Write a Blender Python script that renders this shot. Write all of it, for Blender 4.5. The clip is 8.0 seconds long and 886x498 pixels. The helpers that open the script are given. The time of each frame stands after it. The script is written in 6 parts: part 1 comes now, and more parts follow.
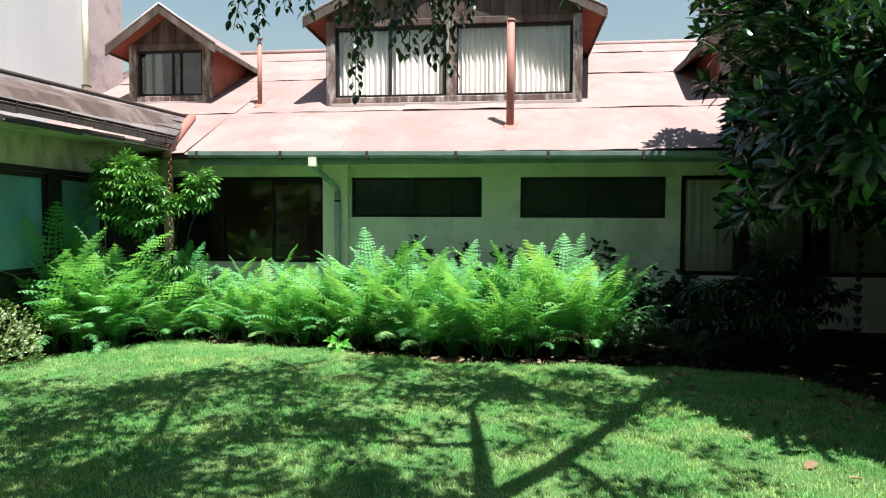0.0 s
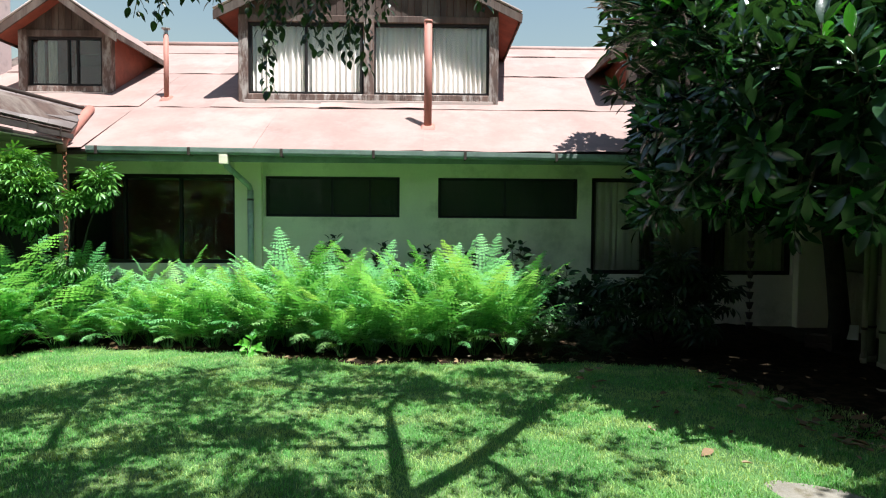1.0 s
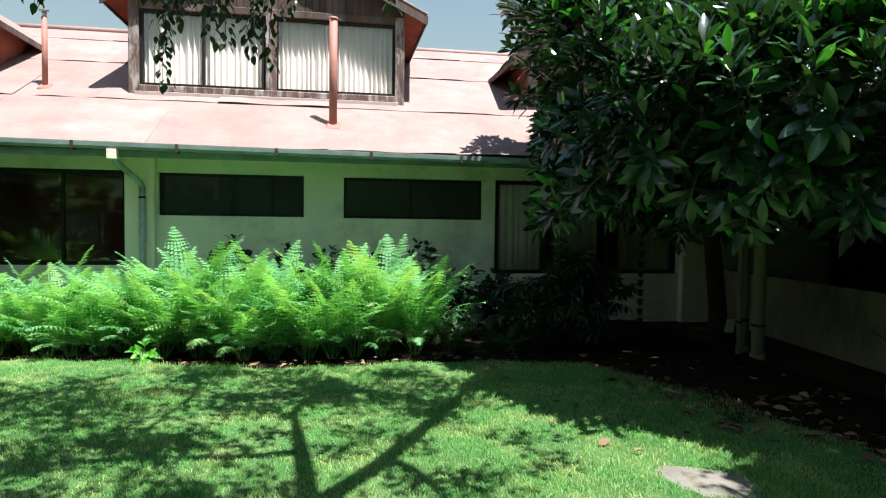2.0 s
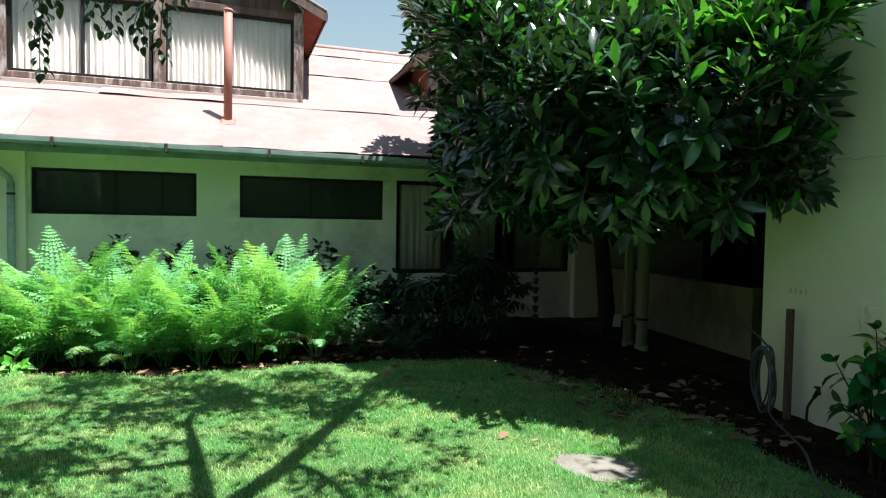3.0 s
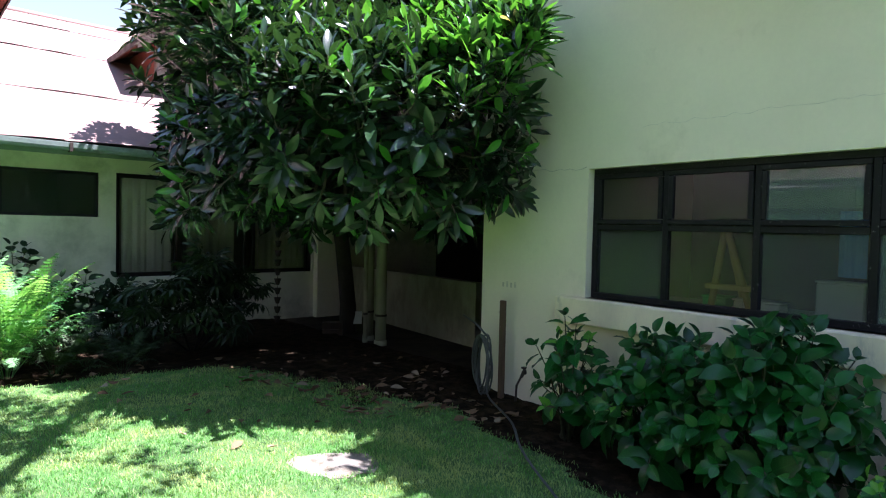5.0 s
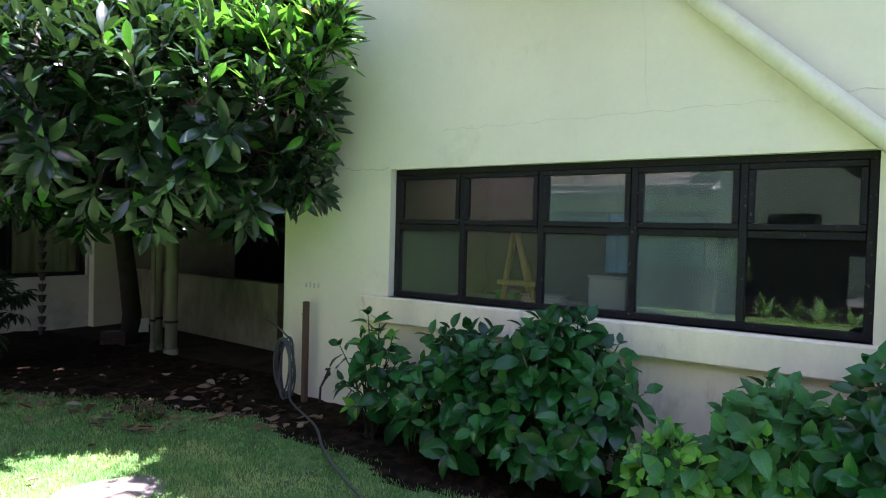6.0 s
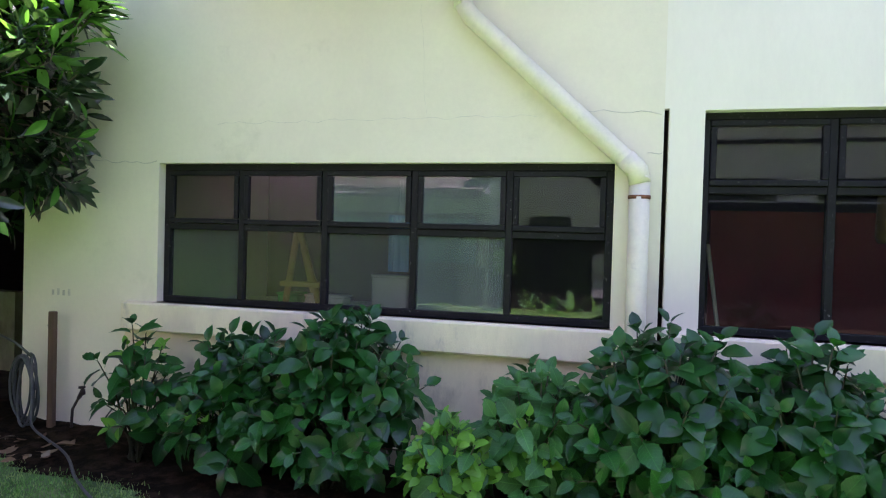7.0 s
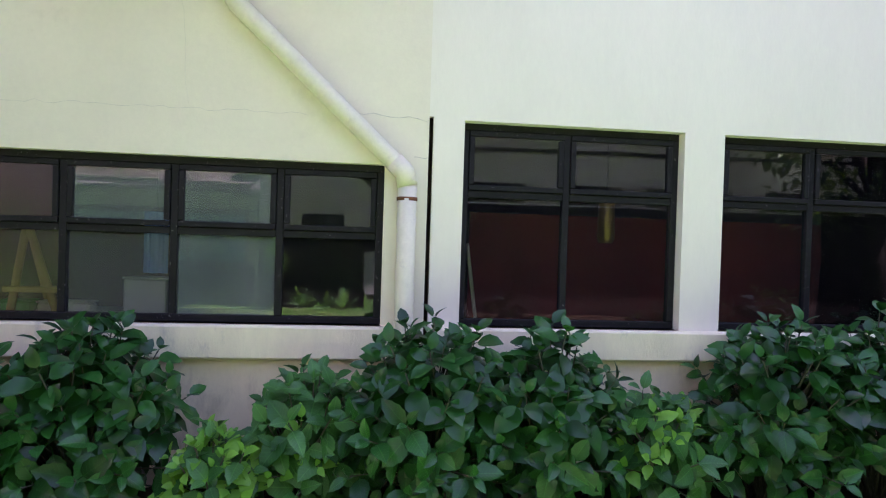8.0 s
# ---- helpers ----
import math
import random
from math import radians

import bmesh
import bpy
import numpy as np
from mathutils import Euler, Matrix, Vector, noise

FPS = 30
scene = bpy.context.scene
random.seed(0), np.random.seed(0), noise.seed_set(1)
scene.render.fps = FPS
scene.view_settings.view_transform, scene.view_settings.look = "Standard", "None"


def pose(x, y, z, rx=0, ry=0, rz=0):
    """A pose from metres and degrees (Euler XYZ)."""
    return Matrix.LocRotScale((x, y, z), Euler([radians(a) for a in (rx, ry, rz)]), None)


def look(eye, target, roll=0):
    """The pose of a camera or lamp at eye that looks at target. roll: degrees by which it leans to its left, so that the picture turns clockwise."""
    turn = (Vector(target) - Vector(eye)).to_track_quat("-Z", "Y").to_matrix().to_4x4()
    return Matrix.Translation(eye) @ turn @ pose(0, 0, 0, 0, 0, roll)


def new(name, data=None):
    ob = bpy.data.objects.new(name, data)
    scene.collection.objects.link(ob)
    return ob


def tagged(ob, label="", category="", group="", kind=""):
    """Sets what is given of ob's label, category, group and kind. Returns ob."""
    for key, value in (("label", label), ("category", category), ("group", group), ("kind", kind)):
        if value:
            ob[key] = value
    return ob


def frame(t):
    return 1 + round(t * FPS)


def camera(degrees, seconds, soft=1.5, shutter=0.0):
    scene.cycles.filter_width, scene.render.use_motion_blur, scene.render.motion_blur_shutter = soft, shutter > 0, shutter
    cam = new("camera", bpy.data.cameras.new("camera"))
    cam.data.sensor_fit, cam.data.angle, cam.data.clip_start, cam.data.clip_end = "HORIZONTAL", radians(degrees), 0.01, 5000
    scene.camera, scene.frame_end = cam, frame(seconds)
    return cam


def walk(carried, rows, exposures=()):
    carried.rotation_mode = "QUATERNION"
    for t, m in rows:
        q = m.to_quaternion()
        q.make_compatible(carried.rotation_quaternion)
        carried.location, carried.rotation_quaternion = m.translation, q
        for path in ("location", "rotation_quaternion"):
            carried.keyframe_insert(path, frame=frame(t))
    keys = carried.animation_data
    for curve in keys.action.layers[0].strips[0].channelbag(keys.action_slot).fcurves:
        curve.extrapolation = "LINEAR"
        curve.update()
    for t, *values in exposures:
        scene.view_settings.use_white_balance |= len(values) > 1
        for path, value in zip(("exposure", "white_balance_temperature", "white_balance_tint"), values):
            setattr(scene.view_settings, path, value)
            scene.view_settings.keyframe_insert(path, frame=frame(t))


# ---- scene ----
# camera and its turn on the spot
cam = camera(70.95, 8.0, 1.15)
PATH = [
    (0, pose(-0.004, 0.054, 1.578, 87.55, -0.21, 6.58)),
    (0.5, pose(0.010, 0.070, 1.580, 87.58, -0.29, 4.07)),
    (1, pose(0.020, 0.074, 1.579, 87.60, -0.41, -0.82)),
    (1.5, pose(0.012, 0.070, 1.584, 87.63, -0.59, -5.29)),
    (3, pose(-0.030, 0.033, 1.593, 87.77, -0.90, -18.74)),
    (3.5, pose(-0.023, 0.008, 1.600, 87.82, -1.02, -24.00)),
    (4, pose(0.000, 0.000, 1.600, 87.95, -1.23, -30.54)),
    (4.2, pose(0.010, -0.001, 1.602, 87.98, -1.26, -33.12)),
    (5.3, pose(0.060, -0.006, 1.608, 88.16, -1.34, -45.95)),
    (5.5, pose(0.069, -0.006, 1.611, 88.20, -1.37, -49.56)),
    (6, pose(0.089, 0.000, 1.604, 88.52, -1.54, -59.43)),
    (6.5, pose(0.105, 0.002, 1.600, 88.86, -1.64, -69.21)),
    (7, pose(0.098, -0.004, 1.608, 89.05, -1.65, -79.07)),
    (7.5, pose(0.086, -0.002, 1.630, 89.02, -1.75, -89.44)),
    (8, pose(0.073, -0.010, 1.627, 89.36, -1.81, -99.78)),
]
EXPOSURE = [(0, 1.44, 5900, 11), (1.5, 1.44, 5900, 11), (3, 1.62, 5840, 12), (4, 1.80, 5780, 16), (5.5, 2.72, 5620, 43), (6, 3.00, 5770, 48), (6.5, 3.20, 5820, 54), (7, 3.20, 5880, 58), (8, 3.10, 6040, 61)]
walk(cam, PATH, EXPOSURE)

# daylight: a high summer sun behind the camera, from its right
SUN_ELEVATION, SUN_AZIMUTH = 72.0, 140.0
world = bpy.data.worlds.new("world")
scene.world = world
world.use_nodes = True
sky = world.node_tree.nodes.new("ShaderNodeTexSky")
sky.sky_type, sky.sun_disc = "NISHITA", False
sky.air_density, sky.dust_density = 2.4, 0.6
sky.sun_elevation, sky.sun_rotation = radians(SUN_ELEVATION), radians(SUN_AZIMUTH)
world.node_tree.links.new(sky.outputs[0], world.node_tree.nodes["Background"].inputs[0])
world.node_tree.nodes["Background"].inputs[1].default_value = 0.041
sun = new("sun", bpy.data.lights.new("sun", "SUN"))
sun.data.energy, sun.data.angle, sun.data.color = 5.0, radians(0.55), (1.0, 0.95, 0.87)
_a, _e = radians(SUN_AZIMUTH), radians(SUN_ELEVATION)
TO_SUN = Vector((math.sin(_a) * math.cos(_e), math.cos(_a) * math.cos(_e), math.sin(_e)))
sun.matrix_world = look(TO_SUN * 40, (0, 0, 0))


# ---- materials ----
def node_mat(name):
    m = bpy.data.materials.new(name)
    m.use_nodes = True
    nt = m.node_tree
    return m, nt, nt.nodes["Principled BSDF"]


def link(nt, a, b):
    nt.links.new(a, b)


def noise_node(nt, scale, detail=4.0, rough=0.6, vec=None, stretch=None):
    n = nt.nodes.new("ShaderNodeTexNoise")
    n.inputs["Scale"].default_value, n.inputs["Detail"].default_value, n.inputs["Roughness"].default_value = scale, detail, rough
    if vec is None:
        vec = nt.nodes.new("ShaderNodeNewGeometry").outputs["Position"]
    if stretch:
        mp = nt.nodes.new("ShaderNodeMapping")
        mp.inputs["Scale"].default_value = stretch
        link(nt, vec, mp.inputs["Vector"])
        vec = mp.outputs["Vector"]
    link(nt, vec, n.inputs["Vector"])
    return n.outputs["Fac"]


def ramp(nt, fac, stops):
    r = nt.nodes.new("ShaderNodeValToRGB")
    els = r.color_ramp.elements
    while len(els) < len(stops):
        els.new(0.5)
    for e, (p, c) in zip(els, stops):
        e.position, e.color = p, (*c, 1)
    link(nt, fac, r.inputs["Fac"])
    return r.outputs["Color"]


def mix_col(nt, fac, a, b, mode="MIX"):
    n = nt.nodes.new("ShaderNodeMix")
    n.data_type, n.blend_type = "RGBA", mode
    for sock, v in ((n.inputs[0], fac), (n.inputs[6], a), (n.inputs[7], b)):
        if isinstance(v, (int, float)):
            sock.default_value = v
        elif isinstance(v, tuple):
            sock.default_value = (*v, 1)
        else:
            link(nt, v, sock)
    return n.outputs[2]


def bump(nt, bsdf, height, strength, distance):
    b = nt.nodes.new("ShaderNodeBump")
    b.inputs["Strength"].default_value, b.inputs["Distance"].default_value = strength, distance
    link(nt, height, b.inputs["Height"])
    link(nt, b.outputs["Normal"], bsdf.inputs["Normal"])


def scaled(c, k):
    return tuple(max(0.0, min(1.0, v * k)) for v in c)


def rand_out(nt):
    return nt.nodes.new("ShaderNodeObjectInfo").outputs["Random"]


def surface(name, base, rough=0.8, metal=0.0, vary=0.18, scale=1.5, fine=30.0, relief=0.25, depth=0.004,
            stain=None, stain_at=0.62, stain_scale=0.9, stretch=None, rand=0.0, spec=0.5):
    """A worn, slightly uneven surface: broad and fine variation, relief, stains, and a shift from piece to piece."""
    m, nt, b = node_mat(name)
    broad = ramp(nt, noise_node(nt, scale, stretch=stretch), [(0.3, scaled(base, 1 - vary)), (0.7, scaled(base, 1 + vary))])
    grain = ramp(nt, noise_node(nt, fine, 6, 0.7, stretch=stretch), [(0.3, (1 - vary,) * 3), (0.7, (1, 1, 1))])
    col = mix_col(nt, 0.7, broad, grain, "MULTIPLY")
    if stain:
        mask = ramp(nt, noise_node(nt, stain_scale, 8, 0.68, stretch=stretch), [(stain_at - 0.08, (0, 0, 0)), (stain_at + 0.08, (1, 1, 1))])
        col = mix_col(nt, mask, col, stain)
    if rand:
        r = ramp(nt, rand_out(nt), [(0, (1 - rand,) * 3), (1, (1, 1, 1))])
        col = mix_col(nt, 1.0, col, r, "MULTIPLY")
    link(nt, col, b.inputs["Base Color"])
    b.inputs["Roughness"].default_value, b.inputs["Metallic"].default_value = rough, metal
    b.inputs["Specular IOR Level"].default_value = spec
    bump(nt, b, noise_node(nt, fine * 2.0, 6, 0.7, stretch=stretch), relief, depth)
    return m


def leaf_mat(name, dark, light, rough=0.42, through_light=0.3, young=None, young_at=0.93, spec=0.5, island=False, veins=0.0, patch=None):
    """A leaf: green that differs from leaf to leaf, glossy, with light that passes through."""
    m, nt, b = node_mat(name)
    r = nt.nodes.new("ShaderNodeNewGeometry").outputs["Random Per Island"] if island else rand_out(nt)
    stops = [(0.0, dark), (0.75, light)]
    if young:
        stops += [(young_at, light), (min(0.999, young_at + 0.02), young)]
    col = ramp(nt, r, stops)
    blot = ramp(nt, noise_node(nt, 14, 4), [(0.3, (0.72, 0.74, 0.7)), (0.7, (1, 1, 1))])
    col = mix_col(nt, 1.0, col, blot, "MULTIPLY")
    if patch:
        where = ramp(nt, noise_node(nt, 1.9, 5, 0.62), [(0.46, (0, 0, 0)), (0.62, (1, 1, 1))])
        col = mix_col(nt, where, col, mix_col(nt, 0.85, col, patch))
    height = noise_node(nt, 60, 3)
    if veins:
        # pale midrib and slanting side veins, in the leaf's own axes
        xyz = nt.nodes.new("ShaderNodeSeparateXYZ")
        link(nt, nt.nodes.new("ShaderNodeTexCoord").outputs["Object"], xyz.inputs[0])

        def calc(op, p, q=0.0):
            n = nt.nodes.new("ShaderNodeMath")
            n.operation = op
            for s, v in zip(n.inputs, (p, q)):
                if isinstance(v, (int, float)):
                    s.default_value = v
                else:
                    link(nt, v, s)
            return n.outputs[0]

        ay = calc("ABSOLUTE", xyz.outputs["Y"])
        side = calc("FRACT", calc("MULTIPLY", calc("SUBTRACT", xyz.outputs["X"], calc("MULTIPLY", ay, 0.8)), veins))
        line = calc("LESS_THAN", side, 0.13)
        rib = calc("LESS_THAN", ay, 0.0022)
        both = calc("MAXIMUM", calc("MULTIPLY", line, 0.4), rib)
        col = mix_col(nt, calc("MULTIPLY", both, 0.5), col, mix_col(nt, 1.0, col, (2.2, 1.9, 1.8), "MULTIPLY"))
        height = calc("SUBTRACT", calc("MULTIPLY", height, 0.4), calc("MULTIPLY", both, 1.4))
    link(nt, col, b.inputs["Base Color"])
    b.inputs["Roughness"].default_value = rough
    b.inputs["Specular IOR Level"].default_value = spec
    bump(nt, b, height, 0.55 if veins else 0.3, 0.003)
    tr = nt.nodes.new("ShaderNodeBsdfTranslucent")
    bright = mix_col(nt, 1.0, col, (1.0, 1.0, 0.35), "MULTIPLY")
    link(nt, bright, tr.inputs["Color"])
    mx = nt.nodes.new("ShaderNodeMixShader")
    mx.inputs[0].default_value = through_light
    link(nt, b.outputs[0], mx.inputs[1])
    link(nt, tr.outputs[0], mx.inputs[2])
    link(nt, mx.outputs[0], nt.nodes["Material Output"].inputs["Surface"])
    return m


def glass_mat(name, tint, haze=0.0, rough=0.015, ior=1.5, dust=(0.5, 0.52, 0.48)):
    """A window pane: clear glass, dusty by haze, that mirrors as glass does."""
    m, nt, b = node_mat(name)
    nt.nodes.remove(b)
    tp = nt.nodes.new("ShaderNodeBsdfTransparent")
    tp.inputs[0].default_value = (*tint, 1)
    gl = nt.nodes.new("ShaderNodeBsdfGlossy")
    gl.inputs["Roughness"].default_value = rough
    df = nt.nodes.new("ShaderNodeBsdfDiffuse")
    df.inputs[0].default_value = (*dust, 1)
    fr = nt.nodes.new("ShaderNodeFresnel")
    fr.inputs[0].default_value = ior
    m1, m2 = nt.nodes.new("ShaderNodeMixShader"), nt.nodes.new("ShaderNodeMixShader")
    if haze > 0.05:
        # dust lies in faint streaks and blotches
        dusty = nt.nodes.new("ShaderNodeMapRange")
        dusty.inputs["From Min"].default_value, dusty.inputs["From Max"].default_value = 0.3, 0.7
        dusty.inputs["To Min"].default_value, dusty.inputs["To Max"].default_value = haze * 0.78, haze * 1.22
        link(nt, noise_node(nt, 2.2, 2, 0.5, stretch=(1, 1, 0.5)), dusty.inputs["Value"])
        link(nt, dusty.outputs["Result"], m1.inputs[0])
    else:
        m1.inputs[0].default_value = haze
    link(nt, tp.outputs[0], m1.inputs[1])
    link(nt, df.outputs[0], m1.inputs[2])
    link(nt, fr.outputs[0], m2.inputs[0])
    link(nt, m1.outputs[0], m2.inputs[1])
    link(nt, gl.outputs[0], m2.inputs[2])
    link(nt, m2.outputs[0], nt.nodes["Material Output"].inputs["Surface"])
    bp = nt.nodes.new("ShaderNodeBump")
    bp.inputs["Strength"].default_value, bp.inputs["Distance"].default_value = 0.05, 0.004
    link(nt, noise_node(nt, 2.5, 2), bp.inputs["Height"])
    link(nt, bp.outputs[0], gl.inputs["Normal"])
    return m


PLASTER = surface("plaster", (0.80, 0.745, 0.575), 0.85, vary=0.06, scale=0.8, fine=25, relief=0.35, stain=(0.64, 0.595, 0.44), stain_at=0.68, stain_scale=1.1)
# stained render; its yellow base puts warmer light into the colour
WARM_BASE = surface("warm_tinted_base_render", (0.80, 0.70, 0.46), 0.9, vary=0.1, scale=1.2, fine=25, relief=0.5, stain=(0.46, 0.39, 0.24), stain_at=0.61, stain_scale=2.2, stretch=(1, 1, 0.5))
PLASTER_AGED = surface("aged_house_plaster", (0.74, 0.715, 0.59), 0.88, vary=0.1, scale=1.0, fine=25, relief=0.4, stain=(0.50, 0.49, 0.39), stain_at=0.60, stain_scale=1.3)
PLASTER_PALE = surface("pale_plaster", (0.82, 0.775, 0.65), 0.85, vary=0.05, scale=0.7, fine=25, relief=0.3, stain=(0.66, 0.62, 0.52), stain_at=0.72, stretch=(1, 1, 0.35))
PLASTER_WHITE = surface("white_plaster", (0.52, 0.51, 0.49), 0.85, vary=0.08, scale=0.7, fine=20, relief=0.3, stain=(0.40, 0.385, 0.37), stain_at=0.7, stretch=(1, 1, 0.4))
PLASTER_PINK = surface("pinkish_plaster", (0.42, 0.34, 0.32), 0.85, vary=0.12, scale=1.2, fine=20, relief=0.3, stain=(0.16, 0.15, 0.16), stain_at=0.62, stain_scale=1.0)
SILL_PAINT = surface("sill_paint", (0.85, 0.77, 0.54), 0.8, vary=0.1, scale=3, fine=30, relief=0.5, depth=0.006, stain=(0.45, 0.42, 0.34), stain_at=0.66, stain_scale=4, stretch=(1, 1, 0.4))
ROOF_PAINT = surface("pink_roof_paint", (0.27, 0.178, 0.150), 0.75, vary=0.16, scale=1.2, fine=12, relief=0.25, stain=(0.32, 0.210, 0.182), stain_at=0.55, stain_scale=1.1, rand=0.12)
PINK_PIPE = surface("pink_pipe_paint", (0.36, 0.15, 0.11), 0.7, vary=0.12, scale=4, fine=40, stain=(0.26, 0.11, 0.08), stain_at=0.68, stain_scale=5)
OLD_SHINGLE = surface("weathered_shingle", (0.15, 0.12, 0.108), 0.9, vary=0.3, scale=3, fine=40, relief=0.6, stain=(0.19, 0.165, 0.15), stain_at=0.56, rand=0.3)
OLD_WOOD = surface("weathered_brown_wood", (0.085, 0.05, 0.036), 0.85, vary=0.35, scale=5, fine=35, relief=0.6, stain=(0.16, 0.125, 0.10), stain_at=0.55, stain_scale=3, stretch=(1, 1, 0.15), rand=0.3)
OLD_BEAM = surface("weathered_grey_beam", (0.15, 0.092, 0.070), 0.85, vary=0.4, scale=6, fine=45, relief=0.6, stain=(0.40, 0.35, 0.31), stain_at=0.55, stain_scale=9, stretch=(1, 1, 0.3), rand=0.2)
FASCIA_WOOD = surface("flaking_fascia_wood", (0.075, 0.058, 0.050), 0.88, vary=0.3, scale=5, fine=40, relief=0.6, stain=(0.06, 0.045, 0.04), stain_at=0.57, stain_scale=4, stretch=(1, 0.2, 1), rand=0.3)
# dark green of the added wall that dims what the panes mirror
BACKDROP_DARK = surface("dark_backdrop_wall", (0.03, 0.05, 0.02), 0.95, vary=0.5, scale=2, fine=14, relief=1.0, depth=0.05, stain=(0.015, 0.02, 0.01), stain_at=0.52, stain_scale=3)
RED_BOARD = surface("red_painted_board", (0.30, 0.075, 0.04), 0.75, vary=0.25, scale=4, fine=40, relief=0.3, stain=(0.25, 0.07, 0.04), stain_at=0.62, rand=0.15)
WHITE_BARGE = surface("pale_barge_paint", (0.42, 0.34, 0.30), 0.8, vary=0.15, scale=5, stain=(0.45, 0.3, 0.25), stain_at=0.62, stain_scale=5)
GREEN_METAL = surface("grey_green_gutter_paint", (0.23, 0.30, 0.26), 0.6, vary=0.2, scale=4, fine=40, stain=(0.16, 0.19, 0.16), stain_at=0.62, stain_scale=6)
# stained cream paint with the porch's shade put into its base colour
SHADED_PAINT = surface("shaded_cream_paint", (0.33, 0.32, 0.22), 0.85, vary=0.1, scale=3, fine=30, relief=0.4, stain=(0.20, 0.185, 0.13), stain_at=0.56, stain_scale=2.5, stretch=(1, 1, 0.5))
# stained paint, its base darkened for shade under the wing's eaves
WING_PAINT = surface("shaded_stained_wing_paint", (0.52, 0.50, 0.35), 0.85, vary=0.1, scale=3, fine=30, relief=0.4, stain=(0.27, 0.25, 0.17), stain_at=0.56, stain_scale=2.5, stretch=(1, 1, 0.5))
SPOUT_PAINT = surface("grey_green_spout_paint", (0.36, 0.43, 0.38), 0.6, vary=0.15, scale=5, fine=40, stain=(0.22, 0.25, 0.21), stain_at=0.6, stain_scale=6)
PALE_PIPE = surface("cream_pipe_paint", (0.79, 0.75, 0.55), 0.55, vary=0.08, scale=5, fine=40, relief=0.1, stain=(0.6, 0.57, 0.44), stain_at=0.68, stain_scale=7)
BLACK_FRAME = surface("black_window_paint", (0.009, 0.009, 0.010), 0.6, vary=0.35, scale=6, fine=60, relief=0.3, stain=(0.30, 0.30, 0.28), stain_at=0.695, stain_scale=40, spec=0.25)
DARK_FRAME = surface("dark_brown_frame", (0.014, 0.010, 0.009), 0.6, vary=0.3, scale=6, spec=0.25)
RUST = surface("rust", (0.2, 0.075, 0.03), 0.9, vary=0.35, scale=20)
IRON = surface("old_iron", (0.06, 0.045, 0.035), 0.7, metal=0.4, vary=0.3, scale=20)
STEEL = surface("grey_steel", (0.42, 0.42, 0.42), 0.45, metal=0.7, vary=0.15, scale=20)
CURTAIN = surface("cream_curtain", (0.90, 0.83, 0.77), 0.9, vary=0.05, scale=4, fine=200, relief=0.1)
CURTAIN_DIM = surface("grey_green_curtain", (0.80, 0.82, 0.72), 0.9, vary=0.06, scale=4, fine=200, relief=0.1)
SOIL = surface("dark_soil", (0.024, 0.0185, 0.011), 0.95, vary=0.4, scale=4, fine=30, relief=1.0, depth=0.03, stain=(0.055, 0.038, 0.022), stain_at=0.56, stain_scale=8, spec=0.04)
PAVING = surface("grey_concrete_floor", (0.062, 0.052, 0.036), 0.9, vary=0.25, scale=2, fine=30, relief=0.5, stain=(0.03, 0.026, 0.018), stain_at=0.55, stain_scale=3, spec=0.1)
STONE = surface("pale_paving_stone", (0.19, 0.175, 0.14), 0.9, vary=0.2, scale=5, fine=40, relief=0.7, depth=0.008, stain=(0.10, 0.085, 0.05), stain_at=0.56, stain_scale=7)
BARK = surface("bark", (0.05, 0.038, 0.03), 0.95, vary=0.4, scale=8, fine=40, relief=1.0, depth=0.02, stretch=(1, 1, 0.35))
DARK_STEM = surface("dark_stem", (0.018, 0.016, 0.012), 0.9, vary=0.3, scale=20)
TWIG_BARK = surface("twig_bark", (0.12, 0.10, 0.06), 0.85, vary=0.3, scale=20)
GREEN_STEM = surface("green_stem", (0.14, 0.19, 0.06), 0.7, vary=0.25, scale=20)
STEM_BROWN = surface("brown_stem", (0.055, 0.058, 0.026), 0.85, vary=0.3, scale=20)
HOSE_RUBBER = surface("grey_hose_rubber", (0.075, 0.085, 0.08), 0.45, vary=0.2, scale=10)
STAKE_WOOD = surface("rough_stake_wood", (0.13, 0.08, 0.045), 0.9, vary=0.3, scale=8, stretch=(1, 1, 0.2))
INTERIOR = surface("interior_wall_paint", (0.30, 0.28, 0.22), 0.9, vary=0.1, scale=1)
# darker copy of INTERIOR, the classrooms' lack of light put into colour
INTERIOR_SHADED = surface("shaded_classroom_paint", (0.13, 0.11, 0.085), 0.9, vary=0.12, scale=1)
INTERIOR_RED = surface("maroon_panel", (0.30, 0.038, 0.028), 0.7, vary=0.2, scale=2)
INTERIOR_FLOOR = surface("interior_floor", (0.12, 0.08, 0.05), 0.6, vary=0.2, scale=2)
YELLOW = surface("yellow_paint", (0.44, 0.34, 0.13), 0.6, vary=0.1, scale=4)
BRASS = surface("old_brass", (0.42, 0.26, 0.06), 0.35, metal=0.8, vary=0.25, scale=12)
BLUE = surface("blue_cloth", (0.16, 0.32, 0.62), 0.8, vary=0.1, scale=6)
WHITE_ITEM = surface("white_enamel", (0.75, 0.75, 0.72), 0.6, vary=0.05, scale=6)
GREEN_ITEM = surface("bright_green_plastic", (0.06, 0.45, 0.12), 0.5, vary=0.1, scale=6)
PANE = glass_mat("window_glass", (0.8, 0.83, 0.8), 0.006, 0.012, 1.62)
PANE_GREY = glass_mat("grey_veiled_glass", (0.6, 0.66, 0.6), 0.075, 0.02, dust=(0.36, 0.42, 0.37))
